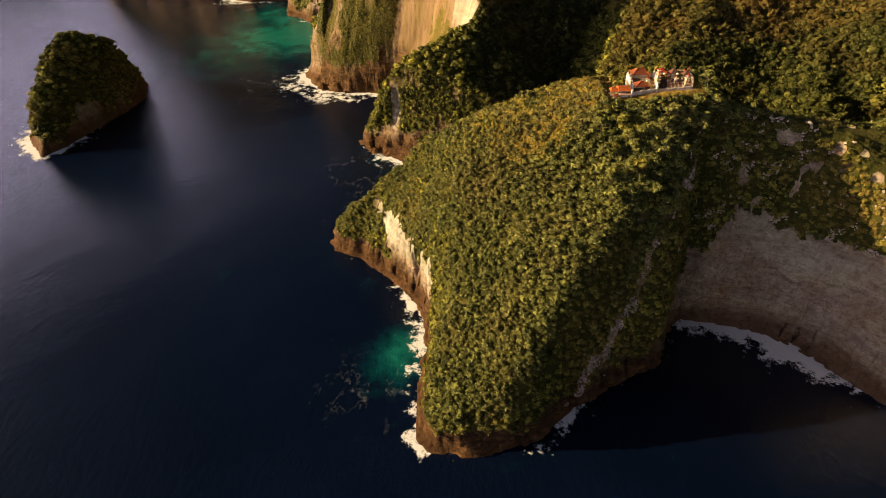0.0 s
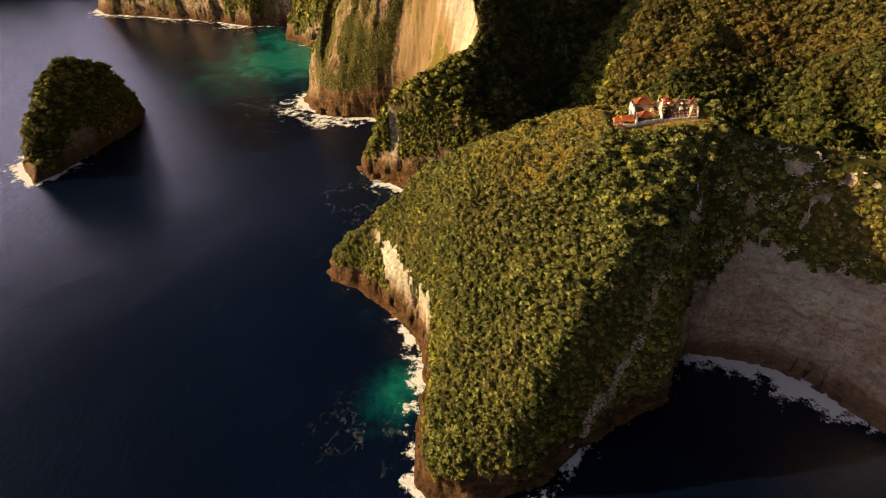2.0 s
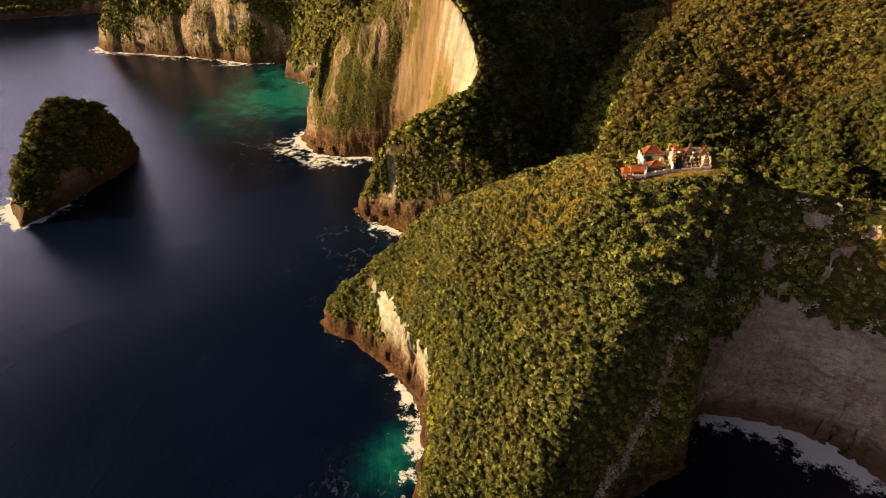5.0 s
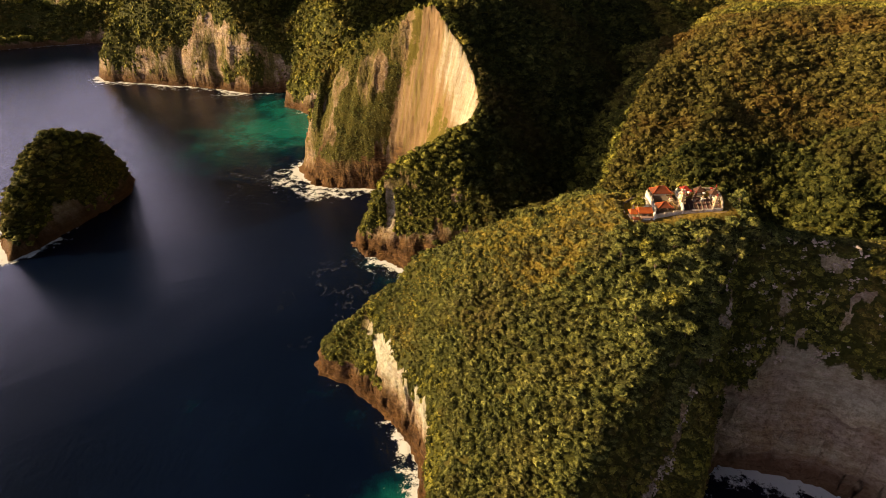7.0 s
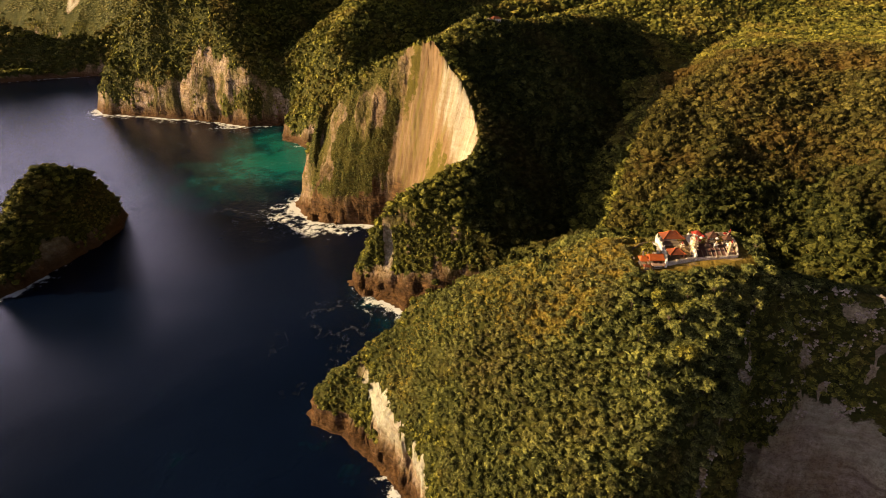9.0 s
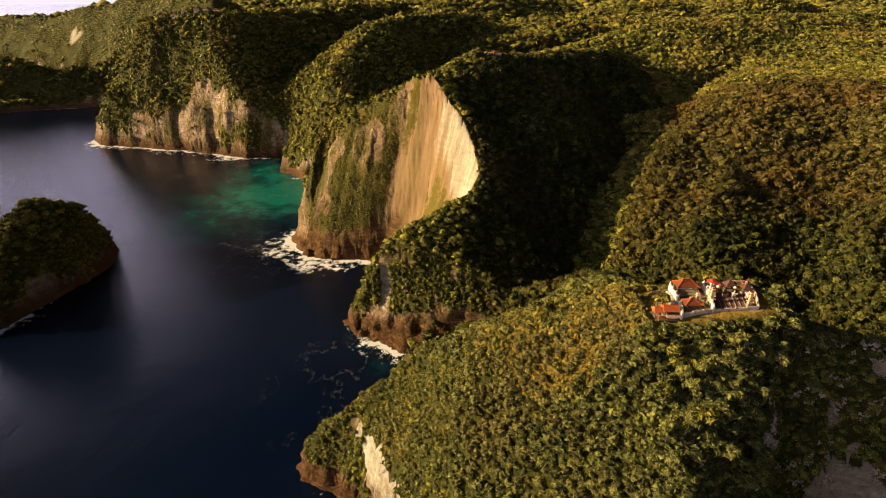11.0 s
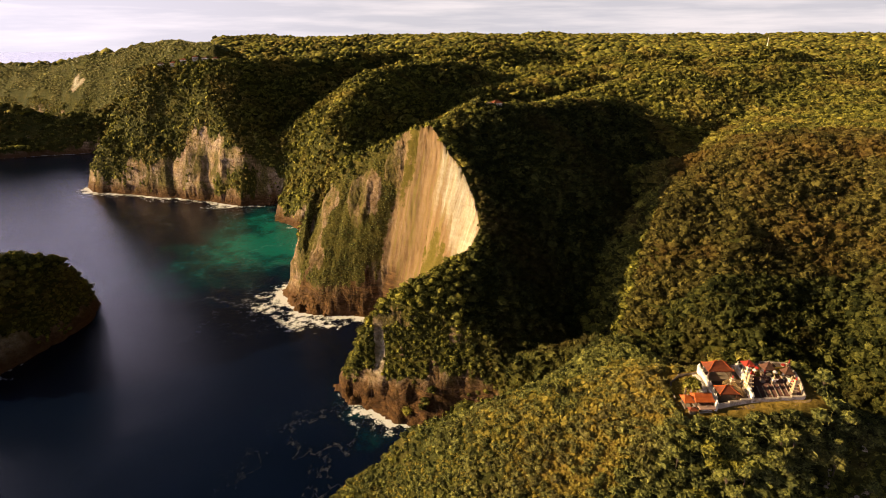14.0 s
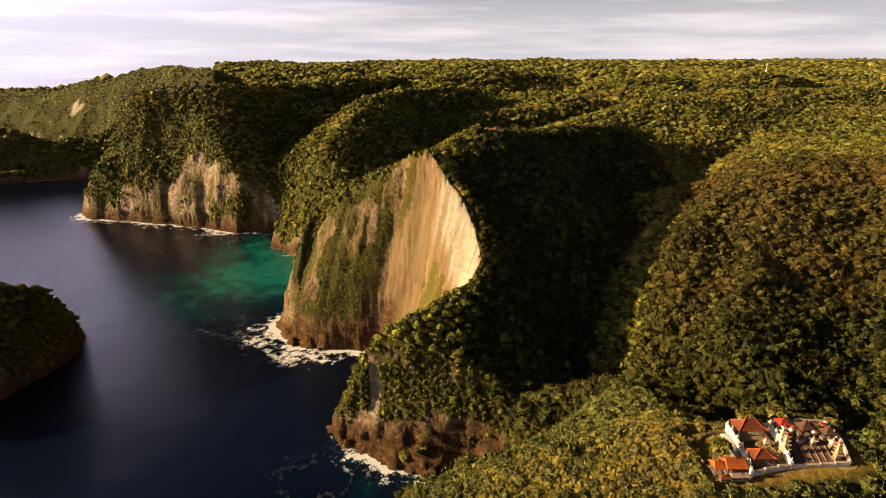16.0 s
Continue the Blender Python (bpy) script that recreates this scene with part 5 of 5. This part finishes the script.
WHITE = worn("lime_plaster", (0.86, 0.81, 0.72), (0.46, 0.39, 0.30), size=0.9, amount=0.5)
WEATHERED = worn("weathered_plaster", (0.64, 0.55, 0.45), (0.24, 0.17, 0.12), size=0.7, amount=0.8)
STONE = worn("grey_stone", (0.30, 0.24, 0.18), (0.12, 0.09, 0.065))
GOLD = worn("gilded_carving", (0.66, 0.50, 0.30), (0.34, 0.20, 0.10), 0.6, 2.5)
ORANGE = tile_material("orange_tiles", (0.52, 0.115, 0.012), (0.30, 0.055, 0.010))
BROWN = tile_material("old_tiles", (0.25, 0.055, 0.012), (0.09, 0.024, 0.01))
THATCH = worn("dark_thatch", (0.14, 0.058, 0.032), (0.045, 0.025, 0.018), 0.95, 3.0)
TIMBER = worn("timber", (0.22, 0.12, 0.06), (0.10, 0.05, 0.03))
BAMBOO = worn("bamboo", (0.55, 0.40, 0.18), (0.30, 0.20, 0.09))
RED = worn("red_cloth", (0.42, 0.02, 0.012), (0.25, 0.012, 0.01), 0.8, 2.0, 0.4)
PAVING = worn("red_paving", (0.17, 0.075, 0.06), (0.08, 0.04, 0.035), 0.9, 0.8)
SAND = worn("sandy_path", (0.33, 0.215, 0.10), (0.10, 0.075, 0.03), 0.95, 0.8, 0.95)


def level(x):
    return TERRACE[4] + 0.118 * min(max(x - 67, 0), 30)


def pavilion(label, x0, x1, y0, y1, eave, rise, ridge, tiles, group="", floor=0.5, ridge_trim=True, z=None):
    """An open hall: stone plinth, timber posts, a hipped roof with pale ridge caps."""
    cx, cy = (x0 + x1) / 2, (y0 + y1) / 2
    z = level(cx) if z is None else z
    hx, hy = (x1 - x0) / 2, (y1 - y0) / 2
    ob = thing("temple_pavilion", label, "pavilion", group, (cx, cy, z))
    part("plinth", one_block(-hx + 0.35, hx - 0.35, -hy + 0.35, hy - 0.35, -1.0, floor, 0.03), STONE, ob, "stone plinth")
    for a in (-1, 1):
        for b in (-1, 1):
            part("post", one_block(a * (hx - 0.6) - 0.09, a * (hx - 0.6) + 0.09, b * (hy - 0.6) - 0.09, b * (hy - 0.6) + 0.09, floor, eave), TIMBER, ob)
    part("back_wall", one_block(-hx + 0.6, hx - 0.6, hy - 0.72, hy - 0.6, floor, eave - 0.1), WHITE, ob, "white back wall")
    roof = part("roof", hip(-hx, hx, -hy, hy, eave, rise, ridge), tiles, ob)
    if ridge_trim:
        bm = bmesh.new()
        top = eave + rise
        for a in (-1, 1):
            for b in (-1, 1):
                pts = []
                for k in range(5):
                    f = k / 4
                    pts.append((a * (hx * (1 - f) + ridge / 2 * f), b * (hy * (1 - f)), eave + rise * (f - 0.12 * math.sin(math.pi * f)) + 0.05))
                for p, q in zip(pts, pts[1:]):
                    bar(bm, p, q, 0.16)
        bar(bm, (-ridge / 2, 0, top + 0.05), (ridge / 2, 0, top + 0.05), 0.18)
        part("ridge_cap", bm, ORANGE, roof, "lighter terracotta ridge caps")
    part("finial", lathe([(0.12, eave + rise), (0.2, eave + rise + 0.15), (0.07, eave + rise + 0.3), (0.02, eave + rise + 0.6)], 6), STONE, roof)
    return ob


def wall(label, line, high, thick, material=WHITE, cap=0.12, pillars=True):
    """A plastered wall along a line of (x, y), stepping with the ground, with a coping and pointed pillars."""
    ob = thing("temple_wall", label, "wall", "walls of the temple", (line[0][0], line[0][1], level(line[0][0])))
    base = ob.matrix_world.translation
    for (ax, ay), (bx, by) in zip(line, line[1:]):
        d, ang = math.hypot(bx - ax, by - ay), math.degrees(math.atan2(by - ay, bx - ax))
        zz = level((ax + bx) / 2) - base.z
        m = pose(ax - base.x, ay - base.y, zz, 0, 0, ang)
        piece = part("panel", one_block(0, d, -thick / 2, thick / 2, -1.6, high), material, ob)
        piece.matrix_local = m
        top = part("coping", block(one_block(-0.05, d + 0.05, -thick / 2 - cap, thick / 2 + cap, high, high + 0.16), 0.0, d, -thick / 4, thick / 4, high + 0.16, high + 0.36, 0.05), material, piece)
    if pillars:
        for ax, ay in line:
            p = part("pillar", lathe([(0.42, -1.6), (0.42, high + 0.2), (0.56, high + 0.25), (0.5, high + 0.45), (0.3, high + 0.6), (0.34, high + 0.8), (0.12, high + 1.0), (0.05, high + 1.5)], 4), material, ob)
            p.matrix_local = pose(ax - base.x, ay - base.y, level(ax) - base.z, 0, 0, 45)
    return ob


def shrine(label, x, y, w, tiers, material, roof, top=RED, grow=0.78, name="shrine_tower"):
    """A slim shrine: stepped base, carved body and tiers of shrinking eaves with a red top."""
    ob = thing(name, label, "shrine", "shrines of the temple", (x, y, level(x)))
    part("base", block(one_block(-w * 0.62, w * 0.62, -w * 0.62, w * 0.62, -0.6, 0.5, 0.06), -w * 0.5, w * 0.5, -w * 0.5, w * 0.5, 0.5, 0.95, 0.05), STONE, ob, "stepped stone base")
    z, r = 0.95, w * 0.42
    for k in range(tiers):
        body = part("body", one_block(-r, r, -r, r, z, z + w * 0.55, 0.02), material, ob)
        part("eave", hip(-r * 1.55, r * 1.55, -r * 1.55, r * 1.55, z + w * 0.55, w * 0.30, 0.02, 0.08), roof, body)
        for a in (-1, 1):
            for b in (-1, 1):
                horn = lathe([(0.09, 0), (0.11, 0.1), (0.03, 0.34)], 4)
                bmesh.ops.translate(horn, verts=horn.verts, vec=(a * r * 1.45, b * r * 1.45, z + w * 0.55))
                part("horn", horn, material, body)
        z, r = z + w * 0.72, r * grow
    tip = lathe([(r * 0.9, z - 0.1), (r * 1.1, z + 0.12), (r * 0.5, z + 0.3), (r * 0.6, z + 0.5), (0.04, z + 0.95)], 8)
    part("finial", tip, top, ob, "red wrapped finial")
    return ob


# ---- the temple on the headland ----
BEFORE = {o.name for o in scene.objects}
# western yard: long orange roof and its lower annex
pavilion("long hall with bright orange tiled roof", 65.8, 70.8, 199.3, 203.6, 2.5, 1.3, 4.6, ORANGE, ridge_trim=False)
pavilion("small side hall with bright orange tiled roof", 63.0, 65.7, 199.5, 203.2, 2.3, 1.1, 1.6, ORANGE, ridge_trim=False)
pavilion("low porch with faded pinkish tiles", 66.2, 70.4, 197.6, 199.2, 1.5, 0.4, 4.2, worn("faded_tiles", (0.48, 0.30, 0.22), (0.30, 0.18, 0.12)), ridge_trim=False)
pavilion("small kitchen roof with dark red tiles", 63.6, 65.8, 197.4, 199.2, 1.3, 0.5, 1.2, BROWN, ridge_trim=False)
# middle yard
pavilion("large hall with hipped terracotta roof", 73.6, 81.0, 210.6, 215.4, 3.4, 1.9, 2.4, BROWN)
pavilion("smaller hall with hipped terracotta roof", 72.9, 78.3, 201.6, 205.6, 2.4, 1.5, 0.9, BROWN)
# inner yard
pavilion("shrine hall with bright red roof", 84.6, 87.8, 212.0, 215.2, 2.8, 1.2, 0.5, worn("red_tiles", (0.36, 0.03, 0.012), (0.20, 0.02, 0.01)), ridge_trim=False)
pavilion("shrine hall with dark thatched roof", 88.6, 92.2, 209.8, 213.0, 2.6, 1.8, 0.2, THATCH, "thatched halls", ridge_trim=False)
pavilion("shrine hall with dark thatched roof", 93.0, 96.0, 207.6, 210.4, 2.2, 1.6, 0.2, THATCH, "thatched halls", ridge_trim=False)
pavilion("narrow store with flat dark roof", 91.6, 93.4, 212.2, 214.4, 1.9, 0.4, 0.8, THATCH, ridge_trim=False)

wall("tall white plastered wall between the yards", [(70.9, 198.6), (71.8, 201.2), (72.4, 204.0), (72.9, 207.0), (73.2, 210.0), (73.4, 213.0), (73.5, 215.6)], 2.0, 0.5)
wall("tall white plastered wall of the inner yard", [(80.9, 200.4), (81.6, 203.0), (82.2, 205.6), (82.9, 208.4), (83.4, 211.2), (83.8, 214.6)], 1.8, 0.5)
wall("low weathered front wall of the middle yard", [(71.6, 199.2), (74.6, 199.7), (77.8, 200.1), (80.9, 200.4)], 1.3, 0.5, WEATHERED, 0.08, False)
wall("low weathered front wall of the inner yard", [(80.9, 200.4), (84.1, 200.2), (87.4, 200.0), (90.7, 199.8), (94.0, 199.7)], 0.9, 0.55, WEATHERED, 0.08, False)
wall("low weathered side wall of the inner yard", [(94.0, 199.7), (95.4, 203.0), (96.6, 206.4), (97.4, 210.0), (97.4, 214.6)], 0.9, 0.5, WEATHERED, 0.08, False)
wall("low rear wall of the temple yards", [(73.5, 215.6), (78.6, 215.9), (83.8, 215.6), (90.6, 215.4), (97.4, 214.6)], 1.3, 0.5, WEATHERED, 0.08, False)
wall("low stone kerb round the dry western yard", [(62.6, 204.2), (63.0, 208.0), (64.2, 211.6), (67.4, 214.6), (73.3, 215.6)], 0.35, 0.35, STONE, 0.04, False)

wall("broad whitewashed footing of the yard wall", [(69.9, 203.6), (71.0, 206.6), (71.6, 210.0), (72.0, 213.6)], 0.75, 1.9, WHITE, 0.1, False)
shrine("ornate split gate tower in white and gold", 82.4, 205.6, 1.5, 4, GOLD, GOLD, RED, 0.82, "gate_tower")
shrine("ornate split gate tower in white and gold", 83.2, 208.4, 1.6, 4, GOLD, WHITE, RED, 0.82, "gate_tower")
shrine("white and gold shrine tower with red top", 92.3, 201.8, 1.3, 4, GOLD, GOLD, RED, 0.84)
shrine("slim thatched shrine beside the halls", 88.0, 208.6, 1.0, 3, TIMBER, THATCH)
shrine("slim thatched shrine beside the halls", 96.3, 211.8, 1.0, 3, TIMBER, THATCH)
shrine("low white offering shrine on the paving", 90.2, 207.4, 1.1, 1, WHITE, WHITE, GOLD)
shrine("low white offering shrine on the paving", 94.0, 206.0, 1.3, 1, WHITE, WHITE, GOLD)
shrine("small gilded shrine by the gate", 79.6, 208.6, 0.9, 2, GOLD, WHITE)

# paved yards with raised pale strips
yard = thing("paved_yard", "dark red paved yard with pale stone strips", "paving", at=(88.5, 205.2, level(88.5)))
slab = part("paving", bmesh.new(), PAVING, yard)
bm = bmesh.new()
q = [bm.verts.new((x - 88.5, y - 205.2, level(x) - level(88.5) + dz)) for dz in (-0.4, 0.12) for x, y in ((81.6, 200.8), (94.0, 200.1), (97.0, 210.0), (83.4, 211.4))]
for f in ((3, 2, 1, 0), (4, 5, 6, 7), (0, 1, 5, 4), (1, 2, 6, 5), (2, 3, 7, 6), (3, 0, 4, 7)):
    bm.faces.new([q[i] for i in f])
bm.to_mesh(slab.data)
bm.free()
for k in range(7):
    x = 84.0 + 1.45 * k
    bm = bar(bmesh.new(), (x + 1.4 - 88.5, 206.6 - 205.2, level(x + 1.4) - level(88.5) + 0.2), (x + 0.2 - 88.5, 201.6 - 205.2, level(x + 0.2) - level(88.5) + 0.2), 0.24)
    part("kerb_strip", bm, STONE, yard, "pale stone strip")
court = thing("middle_yard", "trodden earth yard with bamboo frames", "paving", at=(77, 207.5, level(77)))
bm = bmesh.new()
q = [bm.verts.new((x - 77, y - 207.5, level(x) - level(77) + dz)) for dz in (-0.4, 0.08) for x, y in ((72.4, 200.0), (80.9, 200.8), (83.4, 214.4), (73.8, 215.0))]
for f in ((3, 2, 1, 0), (4, 5, 6, 7), (0, 1, 5, 4), (1, 2, 6, 5), (2, 3, 7, 6), (3, 0, 4, 7)):
    bm.faces.new([q[i] for i in f])
part("earth_floor", bm, worn("trodden_earth", (0.19, 0.12, 0.07), (0.07, 0.045, 0.03), 0.95, 0.9, 0.9), court)

for k, (x, y, turn) in enumerate(((78.6, 208.4, 30), (79.6, 206.6, 24), (80.2, 204.4, 40))):
    rack = thing("bamboo_rack", "leaning rack of pale bamboo poles", "rack", "bamboo racks in the yard", (x, y, level(x) + 0.08), turn)
    for i in range(6):
        part("pole", bar(bmesh.new(), (i * 0.42 - 1.1, -1.2, 0.04), (i * 0.42 - 1.1, 1.1, 0.95 + 0.05 * (i % 3)), 0.11), BAMBOO, rack)
    for yy, zz in ((-0.6, 0.2), (0.7, 0.72)):
        part("rail", bar(bmesh.new(), (-1.3, yy, zz), (1.3, yy, zz), 0.09), BAMBOO, rack)
    for xx in (-1.1, 1.0):
        part("leg", bar(bmesh.new(), (xx, 1.0, 0.0), (xx, 0.95, 0.95), 0.09), BAMBOO, rack)


def parasol(x, y, cloth, label):
    ob = thing("ceremonial_parasol", label, "parasol", "parasols in the temple", (x, y, level(x)))
    part("pole", bar(bmesh.new(), (0, 0, 0), (0, 0, 3.2), 0.06), BAMBOO, ob)
    part("canopy", lathe([(0.62, 2.75), (0.64, 2.85), (0.42, 3.05), (0.05, 3.22)], 10), cloth, ob)
    part("fringe", lathe([(0.63, 2.55), (0.64, 2.76)], 10), GOLD, ob, "gold fringe")


WHITE_CLOTH = worn("white_cloth", (0.75, 0.72, 0.66), (0.55, 0.50, 0.44), 0.85, 3.0, 0.3)
for x, y, c, l in ((84.4, 209.8, RED, "red ceremonial parasol on a pole"), (85.0, 208.6, RED, "red ceremonial parasol on a pole"), (86.4, 210.4, WHITE_CLOTH, "white ceremonial parasol on a pole"),
                   (87.4, 211.2, RED, "red ceremonial parasol on a pole"), (94.6, 211.4, RED, "red ceremonial parasol on a pole"), (92.9, 203.4, RED, "red ceremonial parasol on a pole"),
                   (90.9, 208.6, WHITE_CLOTH, "white ceremonial parasol on a pole")):
    parasol(x, y, c, l)
for x, y in ((65.2, 205.2), (66.6, 204.9), (68.4, 205.2), (69.6, 206.6)):
    flag = thing("tall_banner", "tall pale cloth banner on a bamboo pole", "banner", "banners in the western yard", (x, y, level(x)))
    part("pole", bar(bmesh.new(), (0, 0, 0), (0.15, 0, 3.4), 0.07), BAMBOO, flag)
    part("cloth", one_block(0.06, 0.5, -0.02, 0.02, 0.9, 3.0, 0.015), WHITE_CLOTH, flag)

# steps and path along the front
stair = thing("stone_stair", "worn sandy stone stair up to the front wall", "stairs", at=(77.0, 198.2, level(77)))
for k in range(9):
    x = -5.6 + 1.05 * k
    part("tread", one_block(x, x + 1.1, -0.7 + 0.05 * k, 1.0 + 0.05 * k, -1.4, -0.75 + 0.16 * k, 0.02), SAND, stair)
for k in range(6):
    rail = one_block(3.2 + 0.55 * k, 3.55 + 0.55 * k, -0.3, 1.5, -0.4, 0.42 + 0.05 * k, 0.02)
    part("riser", rail, BAMBOO, stair, "pale yellow stone riser")
path = thing("front_path", "sandy footpath below the front wall", "path", at=(89, 198.4, level(89)))
bm = bmesh.new()
pts = [(80.5 + 0.75 * k, 198.45 + 0.25 * math.sin(k * 0.9) + (0.05 * (k - 16) ** 2 if k > 16 else 0)) for k in range(22)]
rows = [[bm.verts.new((x - 89, y + w * (0.8 + 0.35 * math.sin(x * 2.3) * math.cos(x * 0.9)) * (1 if x < 92 else max(0.25, (97 - x) / 5)) - 198.4, level(x) - level(89) + dz)) for w, dz in ((-1.0, -1.2), (-0.85, -0.06), (0.0, 0.03), (0.9, 0.06), (1.0, -0.6))] for x, y in pts]
for a, b in zip(rows, rows[1:]):
    for i in range(4):
        bm.faces.new((a[i], b[i], b[i + 1], a[i + 1]))
part("trodden_sand", bm, SAND, path)

# the temple drawn together towards its western hall
for ob in [o for o in scene.objects if o.parent is None and o.name not in BEFORE]:
    x, y, z = ob.location
    nx = 63.5 + 0.96 * (x - 63.5)
    ob.location = (nx + 0.6, 205.2 + 0.95 * (y - 203.0), z + level(nx) - level(x))
    ob.scale = (0.95, 0.95, 0.95)

# ---- single trees round the temple and on the skyline ----
BARK = worn("bark", (0.16, 0.11, 0.07), (0.07, 0.05, 0.03), 0.95, 3.0)


def tree_kind(seed, high, wide, clumps, label, leaf):
    rng = np.random.default_rng(seed)
    ob = thing("tree", label, "tree", "trees round the temple")
    bm = lathe([(0.17, -0.6), (0.13, high * 0.3), (0.08, high * 0.62)], 7)
    part("trunk", bm, BARK, ob)
    heads = []
    for k in range(clumps):
        a, f = 2 * math.pi * (k + rng.uniform(-0.3, 0.3)) / clumps, rng.uniform(0.25, 0.75)
        heads.append((math.cos(a) * wide * f, math.sin(a) * wide * f, high * rng.uniform(0.6, 0.95)))
    heads.append((0, 0, high * 0.92))
    for h in heads[:5]:
        bm = bmesh.new()
        bar(bm, (0, 0, high * 0.35), (h[0] * 0.6, h[1] * 0.6, (high * 0.35 + h[2]) / 2), 0.1)
        bar(bm, (h[0] * 0.6, h[1] * 0.6, (high * 0.35 + h[2]) / 2), h, 0.06)
        part("limb", bm, BARK, ob)
    vs, ts, n = [], [], 0
    for k, h in enumerate(heads):
        v, t = crown(300 + seed * 11 + k, 1, 60, 0.42)
        vs.append(v * wide * rng.uniform(0.42, 0.6) * np.array([1, 1, 0.8]) + np.array(h))
        ts.append(t + n)
        n += len(v)
    leaves = solid("crown", np.concatenate(vs), np.concatenate(ts), leaf, True, tone=np.repeat(rng.uniform(0.3, 0.8), n))
    leaves.parent = ob
    return ob


def ground_at(x, y):
    h, _, _ = ground_height(np.array([float(x)]), np.array([float(y)]))
    return float(h[0])


KINDS = [tree_kind(1, 5.2, 2.6, 6, "broad green tree among low scrub", SCRUB), tree_kind(2, 6.2, 2.2, 6, "tall slender green tree among low scrub", SCRUB),
         tree_kind(3, 4.2, 2.8, 7, "low spreading olive-green tree", WOOD)]
spots = [(100.5, 206.0, 0), (103.5, 209.0, 2), (86.5, 219.5, 2), (79.0, 219.8, 2), (67.8, 208.2, 2), (101.5, 197.0, 0)]
rng = np.random.default_rng(77)
for k in range(70):
    x, y = rng.uniform(58, 116), rng.uniform(168, 193)
    if ground_at(x, y) > 55:
        spots.append((x, y, int(rng.integers(0, 3))))
for x, y, k in ((29, 478, 1), (26, 474, 0), (-345, 816, 1), (-330, 818, 0), (-240, 815, 2)):
    spots.append((x, y, k))
done = set()
for x, y, k in spots:
    m = pose(x, y, ground_at(x, y), 0, 0, (x * 97 + y * 31) % 360)
    if k not in done:
        KINDS[k].matrix_world = m
        done.add(k)
    else:
        copy_thing(KINDS[k], m)

# ---- far-off buildings ----
def hut(label, x, y, w, d, h, roof, turn=0, walls=WHITE):
    ob = thing("small_house", label, "house", at=(x, y, ground_at(x, y)), turn=turn)
    body = part("wall", one_block(-w / 2, w / 2, -d / 2, d / 2, -3, h), walls, ob)
    part("roof", hip(-w / 2 - 0.5, w / 2 + 0.5, -d / 2 - 0.5, d / 2 + 0.5, h, h * 0.5, w * 0.35), roof, ob)
    part("door", one_block(-0.5, 0.5, -d / 2 - 0.04, -d / 2 + 0.1, 0, 2.0), TIMBER, body)
    for a in (-1, 1):
        part("window", one_block(a * w * 0.3 - 0.5, a * w * 0.3 + 0.5, -d / 2 - 0.04, -d / 2 + 0.1, 0.9, 1.9), TIMBER, body)
    return ob


for x, y, w, turn in ((-330, 806, 7, 10), (-316, 807, 6, -5), (-302, 806, 8, 0), (-288, 806, 6, 12), (-276, 806, 7, -8), (-264, 806, 6, 5)):
    hut("small pale hut on the cliff top", x, y, w, 5, 3.0, THATCH if w % 2 else BROWN, turn)
hut("small house with red roof on the bluff", 43, 486, 6, 5, 3.4, BROWN, 20)
hut("small pale shed on the bluff", 38, 484, 4, 4, 2.4, STONE, -10)
hut("white house on the plateau", -505, 1400, 16, 10, 6, STONE, 0)
mast = thing("white_mast", "slim white mast on the far plateau", "mast", at=(890, 1700, ground_at(890, 1700)))
part("shaft", lathe([(3.2, -3), (2.4, 14), (1.2, 26), (0.6, 40)], 8), WHITE, mast)
part("cabin", one_block(-4, 4, -4, 4, -3, 9, 0.3), WHITE, mast)
